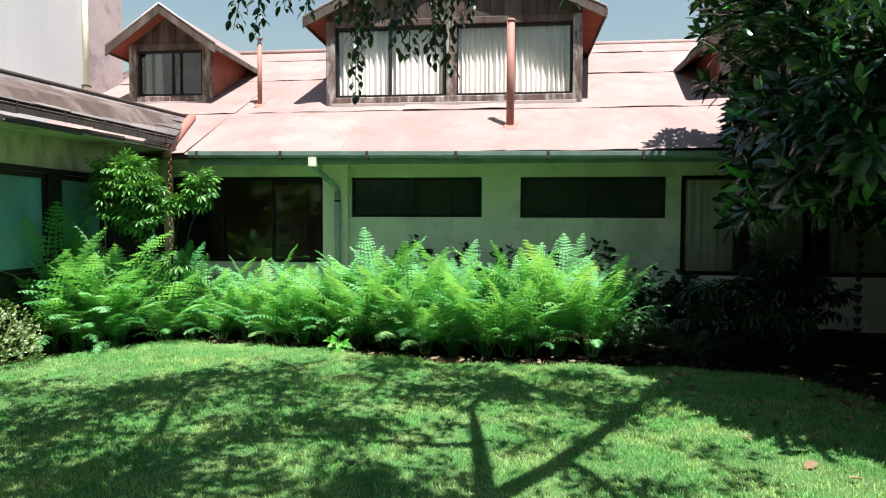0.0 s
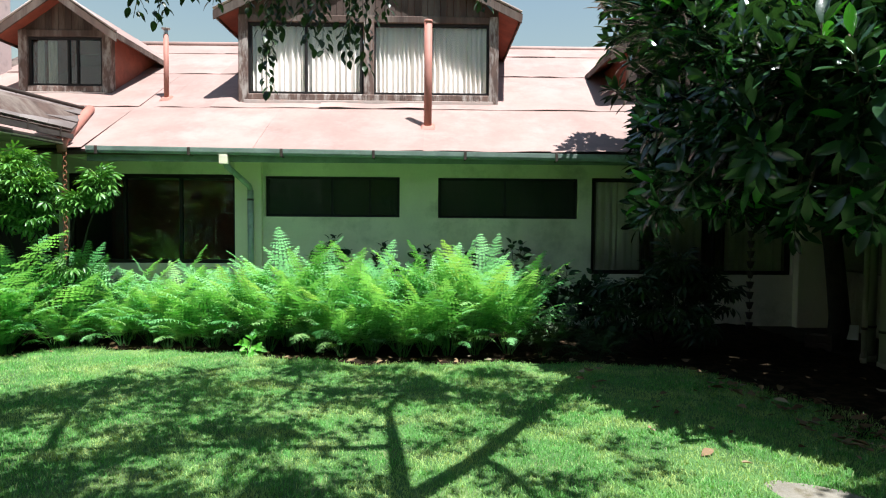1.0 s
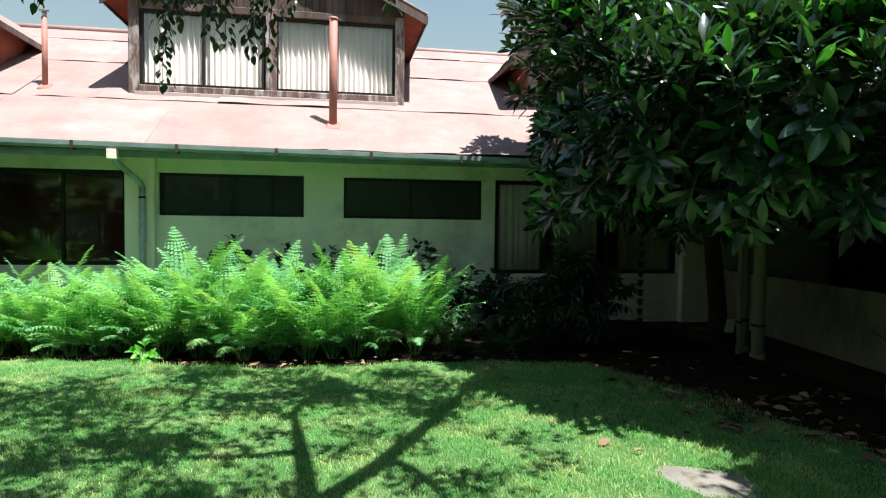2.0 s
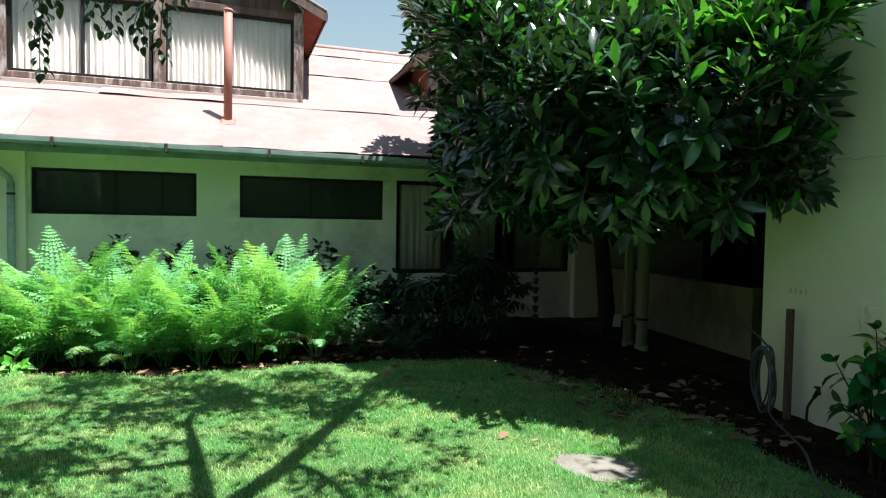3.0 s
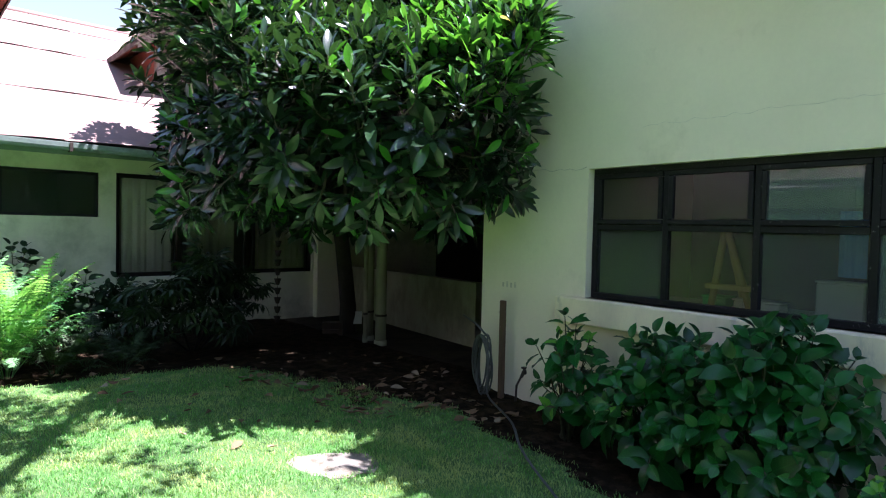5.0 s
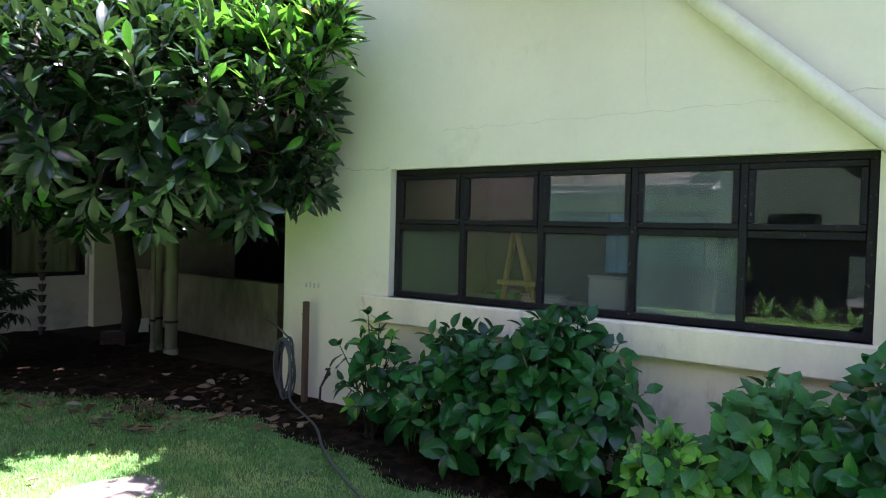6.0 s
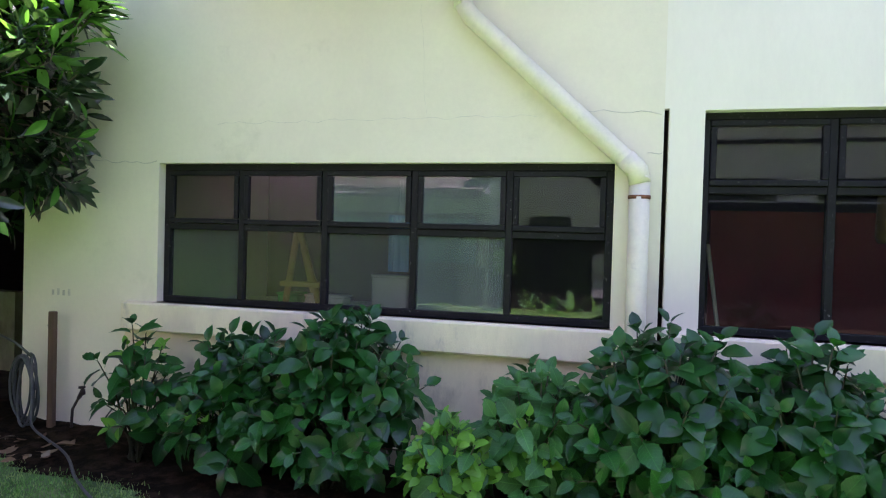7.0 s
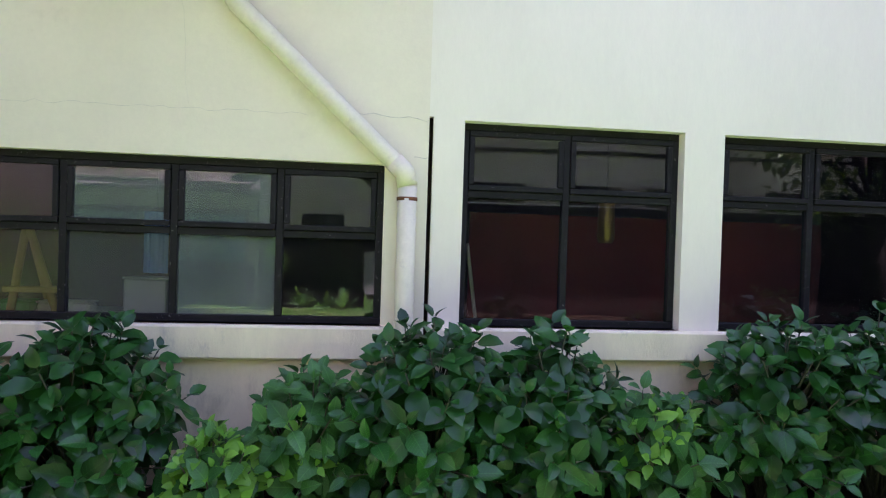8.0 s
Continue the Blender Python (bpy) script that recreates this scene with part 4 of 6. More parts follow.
part("body", tube([(0, 0, 1.66), (0, 0, 1.70), (0, 0, 1.98), (0, 0, 2.04)], [0.055, 0.075, 0.066, 0.022], 8), BRASS, lamp)
part("rod", tube([(0, 0, 2.03), (0, 0, 3.0)], 0.008, 6), IRON, lamp)
pole = thing("leaning_pole", "pale wooden pole leaning inside the window", "pole", W2 @ pose(0.83, 0.22, 0))
part("pole", tube([(0.16, 0.2, 0), (-0.10, 0.02, 1.62)], 0.014, 6), PALE_PIPE, pole)

# cracks, scratches and a ledge line in the render of the near wall
CRACK = surface("crack_shadow", (0.63, 0.59, 0.48), 0.95, vary=0.2, scale=20)
cr = thing("wall_crack", "fine irregular cracks and a ledge line across the cream wall", "crack", W2, "", "structure")
# third line, left of the window, is drawn in place of a ledge
for k, (u0, z0, u1, z1, r) in enumerate(((-2.9, 2.46, -0.42, 2.47, 0.0014), (-0.12, 2.5, 0.38, 2.47, 0.003), (-4.74, 2.185, -3.45, 2.155, 0.004), (-1.22, 2.5, -1.28, 3.3, 0.0008), (0.3, 2.22, 0.39, 2.2, 0.003), (-4.3, 2.3, -4.1, 3.0, 0.001))):
    rc = random.Random(90 + k)
    n = max(4, int(math.hypot(u1 - u0, z1 - z0) / 0.06))
    part("crack", tube([(u0 + (u1 - u0) * i / n + rc.uniform(-0.008, 0.008), -0.0005, z0 + (z1 - z0) * i / n + rc.uniform(-0.012, 0.012)) for i in range(n + 1)], r, 4), CRACK, cr)
mk = thing("scratched_marks", "faint grey marks scratched on the wall corner", "marks", W2, "", "structure")
for k in range(4):
    part("mark", box(-4.46 + 0.055 * k, -4.435 + 0.055 * k, -0.001, 0.002, 1.04, 1.085 + 0.012 * (k % 2)), CRACK, mk)


# ---- ground, lawn and beds ----
def lump(x, y):
    return 0.018 * math.sin(x * 0.7 + 1) * math.sin(y * 0.6) + 0.008 * math.sin(x * 2.1) * math.cos(y * 1.7)


structure("ground", box(-900, 900, -900, 900, -0.6, -0.13), SOIL, "dark earth that the garden lies on", "ground")
# unseen wall, added dark so that the window reflections stay dark
structure("outer_wall", box(-30, 30, -16.2, -16.0, -0.2, 4.2), BACKDROP_DARK, "tall unseen dark wall added to darken the reflections", "wall")
structure("outer_wall_far", box(-30, 30, 27, 27.2, -0.2, 3.2), PLASTER_WHITE, "plain rendered garden wall far behind", "wall")


def inside(x, y, poly):
    hit, n = False, len(poly)
    for i in range(n):
        (x0, y0), (x1, y1) = poly[i], poly[(i + 1) % n]
        if (y0 > y) != (y1 > y) and x < (x1 - x0) * (y - y0) / (y1 - y0) + x0:
            hit = not hit
    return hit


LAWN = [(3.40, -6.0), (3.36, 2.3), (3.50, 2.9), (3.64, 3.5), (3.70, 4.0), (3.62, 4.6), (3.48, 5.3), (3.22, 6.05), (2.85, 6.6), (2.25, 6.98), (1.25, 7.06), (-0.7, 6.95), (-2.1, 7.3), (-3.3, 7.56), (-4.35, 7.66), (-5.0, 7.1), (-5.27, 6.6), (-5.55, 6.0), (-5.6, 0.1), (-4.9, -0.25), (-4.0, -0.45), (-3.4, -0.9), (-3.1, -1.6), (-3.0, -6.0)]


def lawn_edge(x, y):
    return inside(x + 0.07 * math.sin(y * 5 + x), y + 0.07 * math.sin(x * 6.3), LAWN)


def shade_of(x, y):
    """How far the ground lies under the dense crown, where grass is thin."""
    return max(0.0, min(1.0, (x - 2.65) / 1.1)) * max(0.0, min(1.0, (y - 3.7) / 1.3))


def sheet(name, x0, x1, y0, y1, step, zfun, material, label, category, keep=None):
    bm, grid = bmesh.new(), {}
    nx, ny = int((x1 - x0) / step), int((y1 - y0) / step)
    for i in range(nx + 1):
        for j in range(ny + 1):
            x, y = x0 + (x1 - x0) * i / nx, y0 + (y1 - y0) * j / ny
            grid[i, j] = bm.verts.new((x, y, zfun(x, y)))
    for i in range(nx):
        for j in range(ny):
            v = [grid[i, j], grid[i + 1, j], grid[i + 1, j + 1], grid[i, j + 1]]
            if keep is None or keep(sum(p.co.x for p in v) / 4, sum(p.co.y for p in v) / 4):
                bm.faces.new(v).smooth = True
    bmesh.ops.delete(bm, geom=[v for v in bm.verts if not v.link_faces], context="VERTS")
    return structure(name, bm, material, label, category)


def soil_z(x, y):
    return -0.035 + 0.04 * shade_of(x, y) + (0.035 - 0.02 * shade_of(x, y)) * noise.noise((x * 1.7, y * 1.7, 0)) + 0.025 * noise.noise((x * 6, y * 6, 3)) + 0.012 * noise.noise((x * 15, y * 15, 5))


sheet("bed_soil", -5.78, 5.0, -6.0, 9.78, 0.09, soil_z, SOIL, "dark crumbly garden soil with leaf litter", "soil")
LAWN_BASE = surface("lawn_thatch", (0.085, 0.20, 0.045), 0.95, vary=0.35, scale=2.0, fine=60, relief=1.0, depth=0.02, stain=(0.22, 0.30, 0.10), stain_at=0.62, stain_scale=2.2)
sheet("lawn", -5.8, 3.95, -6.0, 7.85, 0.06, lambda x, y: 0.012 + lump(x, y), LAWN_BASE, "green mown lawn with worn yellowish patches", "lawn",
      lambda x, y: lawn_edge(x, y) and shade_of(x, y) < 0.6 + 0.5 * noise.noise((x * 2.3, y * 2.3, 4)))


def mesh_from_arrays(name, verts, faces_n, loops, material, smooth=False):
    me = bpy.data.meshes.new(name)
    me.vertices.add(len(verts))
    me.vertices.foreach_set("co", np.asarray(verts, dtype=np.float32).ravel())
    me.loops.add(len(loops))
    me.loops.foreach_set("vertex_index", np.asarray(loops, dtype=np.int32))
    starts = np.concatenate([[0], np.cumsum(faces_n)[:-1]])
    me.polygons.add(len(faces_n))
    me.polygons.foreach_set("loop_start", starts.astype(np.int32))
    me.polygons.foreach_set("loop_total", np.asarray(faces_n, dtype=np.int32))
    if smooth:
        me.polygons.foreach_set("use_smooth", np.ones(len(faces_n), dtype=bool))
    for m in (material if isinstance(material, (list, tuple)) else [material]):
        me.materials.append(m)
    me.update()
    me.validate()
    return me


def scatter_mesh(name, template, mats, material, smooth=True):
    """Many copies of one small mesh, joined into one: template is (verts, faces), mats the poses."""
    tv, tf = np.array(template[0], dtype=np.float64), template[1]
    k = len(tv)
    M = np.array([[list(r) for r in m] for m in mats])
    verts = np.einsum("nij,kj->nki", M[:, :3, :3], tv) + M[:, None, :3, 3]
    base = np.concatenate([np.array(f) for f in tf])
    loops = (base[None, :] + (np.arange(len(mats)) * k)[:, None]).ravel()
    faces_n = np.tile([len(f) for f in tf], len(mats))
    return mesh_from_arrays(name, verts.reshape(-1, 3), faces_n, loops, material, smooth)


def mesh_from_template(name, template, material, smooth=True):
    return scatter_mesh(name, template, [Matrix.Identity(4)], material, smooth)


# grass
GRASS = leaf_mat("grass_blade", (0.07, 0.275, 0.052), (0.215, 0.525, 0.13), 0.55, 0.35, (0.45, 0.56, 0.24), 0.91, island=True, spec=0.3, patch=(0.45, 0.55, 0.20))
_rs = random.Random(17)
STONE_RING = [(2.25 + (0.27 + 0.035 * math.sin(3 * a + 1) + _rs.uniform(-0.035, 0.03)) * math.cos(a) - 0.09 * math.sin(a), 3.51 + (0.26 + _rs.uniform(-0.04, 0.03)) * math.sin(a)) for a in (2 * math.pi * k / 26 for k in range(26))]


def grass_field():
    rg = np.random.default_rng(5)
    n = 570000
    x, y = rg.uniform(-5.7, 4.1, n), np.where(rg.uniform(0, 1, n) < 0.86, rg.uniform(0.6, 7.9, n), rg.uniform(-5.0, 0.6, n))
    d = np.hypot(x, y)
    near = rg.uniform(0, 1, n) < np.where((d > 2.9) & (y > 0.6), np.clip(1.25 - d / 11.0, 0.45, 1.0), 0.3)
    x, y = x[near], y[near]
    thin = np.array([noise.noise((a * 1.3, b * 1.3, 7)) for a, b in zip(x, y)])
    shade = np.clip((x - 2.65) / 1.1, 0, 1) * np.clip((y - 3.7) / 1.3, 0, 1) * (0.75 + 0.9 * thin)
    keep = np.array([lawn_edge(a, b) for a, b in zip(x + rg.normal(0, 0.05, len(x)), y + rg.normal(0, 0.05, len(x)))]) & (rg.uniform(0, 1, len(x)) < (0.9 + 0.35 * thin) * (1 - 0.7 * np.clip(shade, 0, 1.2)))
    keep &= ~np.array([abs(a - 2.26) < 0.5 and abs(b - 3.5) < 0.5 and inside(2.26 + (a - 2.26) * 1.22, 3.5 + (b - 3.5) * 1.22, STONE_RING) for a, b in zip(x, y)])
    x, y, thin = x[keep], y[keep], thin[keep]
    n = len(x)
    h = rg.uniform(0.018, 0.044, n) * (1 + 0.35 * thin)
    wide = np.where((np.hypot(x, y) > 2.4) & (y > 0.6), 1.0, 2.6)
    a, lean, w = rg.uniform(0, 2 * np.pi, n), rg.uniform(0.15, 0.95, n) * h, rg.uniform(0.0015, 0.0030, n) * wide
    z = 0.008 + 0.018 * np.sin(x * 0.7 + 1) * np.sin(y * 0.6) + 0.008 * np.sin(x * 2.1) * np.cos(y * 1.7)
    ca, sa = np.cos(a), np.sin(a)
    b = a + rg.uniform(-1.2, 1.2, n)
    P = np.zeros((n, 5, 3))
    for i, (side, up, out) in enumerate(((-1, 0, 0), (1, 0, 0), (0.8, 0.55, 0.35), (-0.8, 0.55, 0.35), (0, 1, 1))):
        P[:, i, 0] = x - sa * w * side + np.cos(b) * lean * out
        P[:, i, 1] = y + ca * w * side + np.sin(b) * lean * out
        P[:, i, 2] = z + h * up * np.where(up == 1, 1 - 0.25 * lean / h, 1)
    loops = (np.array([0, 1, 2, 3, 3, 2, 4])[None, :] + (np.arange(n) * 5)[:, None]).ravel()
    me = mesh_from_arrays("grass", P.reshape(-1, 3), np.tile([4, 3], n), loops, GRASS)
    g = new("grass", me)
    return tagged(g, "short green lawn grass, sunlit with dappled shade", "grass", "", "stuff")


grass_field()

# ---- leaves ----
def leaf_template(length, width, n=5, fold=0.25, droop=0.2, tip=1.6, tooth=0.0, petiole=0.0, belly=0.42):
    """A leaf along +x with its face up: midrib, two folded halves, a drooping tip and, if wanted, a toothed edge."""
    verts, faces = [], []
    if petiole:
        r = width * 0.03
        verts += [(0, -r, 0), (0, r, 0), (petiole, r, 0), (petiole, -r, 0)]
        faces.append((0, 3, 2, 1))
    o = len(verts)
    for i in range(n + 1):
        s = i / n
        x = petiole + length * s
        z = -droop * length * s * s
        wd = 0.5 * width * math.sin(math.pi * s ** (math.log(0.5) / math.log(belly))) ** (1.0 / tip * 1.25) if 0 < s < 1 else 0.0
        if tooth and 0 < s < 1:
            wd *= 1 + tooth * (1 if i % 2 else -1)
        verts += [(x, 0, z), (x + 0.04 * length * s * (i % 2 if tooth else 1), -wd, z + fold * wd), (x + 0.04 * length * s * (i % 2 if tooth else 1), wd, z + fold * wd)]
    for i in range(n):
        a, b = o + 3 * i, o + 3 * (i + 1)
        if i == 0:
            faces += [(a, b + 1, b), (a, b, b + 2)]
        elif i == n - 1:
            faces += [(a, a + 1, b), (a, b, a + 2)]
        else:
            faces += [(a, a + 1, b + 1, b), (a, b, b + 2, a + 2)]
    return verts, faces


def aim(p, direction, face_up, scale=1.0, roll=0.0):
    """A pose at p whose x axis follows direction and whose z axis leans to face_up."""
    x = Vector(direction).normalized()
    up = Vector(face_up)
    z = up - x * up.dot(x)
    if z.length < 1e-4:
        z = x.orthogonal()
    z.normalize()
    y = z.cross(x)
    m = Matrix((x, y, z)).transposed().to_4x4()
    return Matrix.Translation(p) @ m @ Matrix.Rotation(roll, 4, "X") @ Matrix.Diagonal((scale, scale, scale, 1))


def whorl(p, axis, rnd, n):
    """Poses of leaves set spirally round the end of a shoot: the inner ones stand up, the outer ones spread flat."""
    ax = Vector(axis).normalized()
    s = ax.orthogonal().normalized()
    t = ax.cross(s)
    a0, out = rnd.uniform(0, 6.28), []
    for i in range(n):
        f = (i + 0.5) / n
        a = a0 + i * 2.4
        tilt = 0.38 + 1.15 * f + rnd.uniform(-0.18, 0.18)
        d = ax * math.cos(tilt) + (s * math.cos(a) + t * math.sin(a)) * math.sin(tilt)
        q = Vector(p) - ax * (0.17 * f)
        out.append(aim(q, d, ax + Vector((0, 0, 0.5)), rnd.uniform(0.78, 1.1) * (0.7 + 0.3 * f), rnd.uniform(-0.35, 0.35)))
    return out


# ---- ferns ----
FERN = leaf_mat("fern_frond", (0.10, 0.34, 0.10), (0.33, 0.69, 0.29), 0.6, 0.5, (0.38, 0.64, 0.24), 0.9, spec=0.1)
# dark copy of FERN, the tree's shade put into the frond colour
FERN_SHADE = leaf_mat("shaded_fern_frond", (0.02, 0.05, 0.016), (0.045, 0.09, 0.025), 0.6, 0.3)


def frond_template(length, arch, pairs, seed, lean0=0.2):
    rnd = random.Random(seed)
    verts, faces = [], []
    pts, th, p = [], lean0, Vector((0, 0, 0))
    twist = rnd.uniform(-0.25, 0.25)
    n = pairs + 8
    for i in range(n + 1):
        s = i / n
        th = lean0 + arch * s ** 1.7
        d = Vector((math.sin(th), twist * s * s * 0.5, math.cos(th))).normalized()
        pts.append((p.copy(), d, s))
        p = p + d * (length / n)
    for i in range(n):
        (a, da, s0), (b, db, s1) = pts[i], pts[i + 1]
        r = 0.004 * (1 - 0.8 * s0)
        o = len(verts)
        for q, rr in ((a, r), (b, r * 0.95)):
            verts += [tuple(q + Vector((0, rr, 0))), tuple(q + Vector((0, -rr, 0))), tuple(q + Vector((-rr * 1.5, 0, 0.0)))]
        faces += [(o, o + 1, o + 4, o + 3), (o + 1, o + 2, o + 5, o + 4), (o + 2, o, o + 3, o + 5)]
    for i in range(8, n):
        q, d, s = pts[i]
        f = (s - 8 / n) / (1 - 8 / n)
        ln = 0.235 * length * min(1.0, 0.45 + 1.9 * f) * (1 - f) ** 0.75 + 0.008
        for sg in (-1, 1):
            side = Vector((0, sg, 0))
            dr = (side + d * (0.34 + 0.38 * f) + Vector((0, 0, -0.12)) + Vector((rnd.uniform(-0.22, 0.22), 0, rnd.uniform(-0.26, 0.2)))).normalized()
            nrm = d.cross(dr) * sg
            wd = dr.cross(nrm).normalized() * (length / n * 0.66)
            o, m = len(verts), 4
            for k in range(m + 1):
                t = k / m
                c = q + dr * (ln * t) + Vector((0, 0, -0.22 * ln * t * t))
                verts.append(tuple(c))
            for k in range(m):
                t = (k + 0.75) / m
                tp = 1 - t ** 1.6 * 0.9
                c = q + dr * (ln * t) + Vector((0, 0, -0.22 * ln * t * t))
                verts += [tuple(c + wd * tp), tuple(c - wd * tp)]
                faces += [(o + k, o + k + 1, o + m + 1 + 2 * k), (o + k + 1, o + k, o + m + 2 + 2 * k)]
    return verts, faces


FRONDS = [mesh_from_template("frond", frond_template(ln, ar, pr, i, l0), FERN, False)
          for i, (ln, ar, pr, l0) in enumerate([(1.25, 0.95, 23, 0.10), (1.15, 1.2, 21, 0.18), (1.30, 0.75, 24, 0.06), (1.0, 1.45, 19, 0.3), (1.1, 1.05, 21, 0.22), (0.85, 1.6, 17, 0.45), (1.2, 1.35, 22, 0.12), (1.05, 0.85, 20, 0.3)])]
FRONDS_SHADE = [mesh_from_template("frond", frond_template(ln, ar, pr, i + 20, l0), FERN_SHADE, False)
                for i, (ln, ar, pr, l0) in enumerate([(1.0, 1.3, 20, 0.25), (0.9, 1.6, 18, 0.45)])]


def fern(x, y, height, rnd, fronds, count, label):
    f = thing("fern", label, "fern", pose(x, y, -0.03, 0, 0, rnd.uniform(0, 360)), "ferns along the house")
    for i in range(count):
        k = rnd.randrange(len(fronds) - (i % 4 > 0 and len(fronds) > 2))
        s = height / 1.18 * rnd.uniform(0.66, 1.03)
        tilt = rnd.uniform(-7, 20) + (9 if i % 4 == 0 else 0)
        a = 360 * i / count + rnd.uniform(-14, 14)
        m = Matrix.Rotation(radians(a), 4, "Z") @ Matrix.Translation((0.05, 0, 0)) @ Matrix.Rotation(radians(tilt), 4, "Y") @ Matrix.Diagonal((s, s, s, 1))
        piece("frond", fronds[k], f, m)
    return f


rnd = random.Random(11)
FRONT = [(-6.4, 6.5), (-5.2, 6.72), (-4.6, 7.45), (-4.2, 7.75), (-2.1, 7.45), (-0.7, 7.08), (1.05, 7.25)]
TOPS = [(-6.4, 1.3), (-5.75, 1.75), (-5.0, 1.45), (-4.45, 1.08), (-3.6, 1.15), (-2.9, 1.15), (-2.1, 1.42), (-1.2, 1.36), (-0.2, 1.34), (0.4, 1.36), (0.95, 1.4), (1.15, 1.28)]


def along(x, table):
    return float(np.interp(x, [p[0] for p in table], [p[1] for p in table]))


for row, (dy, step, k) in enumerate(((0.40, 0.33, 0.84), (0.72, 0.36, 1.0), (1.12, 0.45, 1.02))):
    x = -6.0 + 0.15 * row
    while x < 1.12:
        fx, fy = x + rnd.uniform(-0.08, 0.08), along(x, FRONT) + dy + rnd.uniform(-0.08, 0.08)
        fern(fx, fy, along(x, TOPS) * 1.06 * k * rnd.uniform(0.9, 1.05), rnd, FRONDS, 22 - 4 * (row == 2), "lush bright green fern with arching fronds in the bed")
        x += step
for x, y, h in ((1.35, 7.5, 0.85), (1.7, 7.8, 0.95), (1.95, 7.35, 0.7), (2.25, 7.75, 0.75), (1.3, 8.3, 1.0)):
    fern(x, y, h, rnd, FRONDS_SHADE, 13, "fern under the tree, its shade put into dark frond colour")

for x, y, h in ((-5.2, 0.25, 0.5), (-5.3, 0.8, 0.62), (-5.15, 1.25, 0.55), (-5.3, 1.75, 0.6)):
    fern(x, y, h, rnd, FRONDS, 9, "bright fern at the foot of the side wing")

# ---- broad-leaved shrubs ----
HYDRANGEA = leaf_mat("hydrangea_leaf", (0.004, 0.056, 0.010), (0.014, 0.140, 0.024), 0.29, 0.2, None, spec=0.42, veins=55)
HYDRANGEA_MID = leaf_mat("fresh_hydrangea_leaf", (0.020, 0.135, 0.030), (0.050, 0.235, 0.050), 0.38, 0.25, None, spec=0.4, veins=55)
HYDRANGEA_MASS = leaf_mat("hydrangea_leaf_mass", (0.004, 0.056, 0.010), (0.014, 0.140, 0.024), 0.29, 0.2, None, spec=0.42, island=True)
HYDRANGEA_YOUNG = leaf_mat("young_hydrangea_leaf", (0.10, 0.38, 0.035), (0.19, 0.53, 0.06), 0.42, 0.35)
# leaf colour darkened to carry the shade along the house wall
SHADE_LEAF = leaf_mat("shaded_shrub_leaf", (0.010, 0.026, 0.011), (0.022, 0.052, 0.02), 0.65, 0.12, spec=0.12)
HYD_LEAF = leaf_template(0.155, 0.100, 7, 0.24, 0.30, 1.5, 0.03, 0.03, 0.44)
HYD_MESH, HYD_MID = [[mesh_from_template("leaf", leaf_template(0.155, 0.100 * w, 9, f, d, 1.5, 0.05, 0.03, 0.44), mt) for w, f, d in ((1, 0.34, 0.3), (0.92, 0.42, 0.46), (1.08, 0.24, 0.2), (0.85, 0.3, 0.38))] for mt in (HYDRANGEA, HYDRANGEA_MID)]
HYD_YOUNG = mesh_from_template("leaf", leaf_template(0.115, 0.07, 8, 0.3, 0.2, 1.35, 0.03, 0.025), HYDRANGEA_YOUNG)
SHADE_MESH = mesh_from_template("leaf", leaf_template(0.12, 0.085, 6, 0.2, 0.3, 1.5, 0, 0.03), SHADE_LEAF)


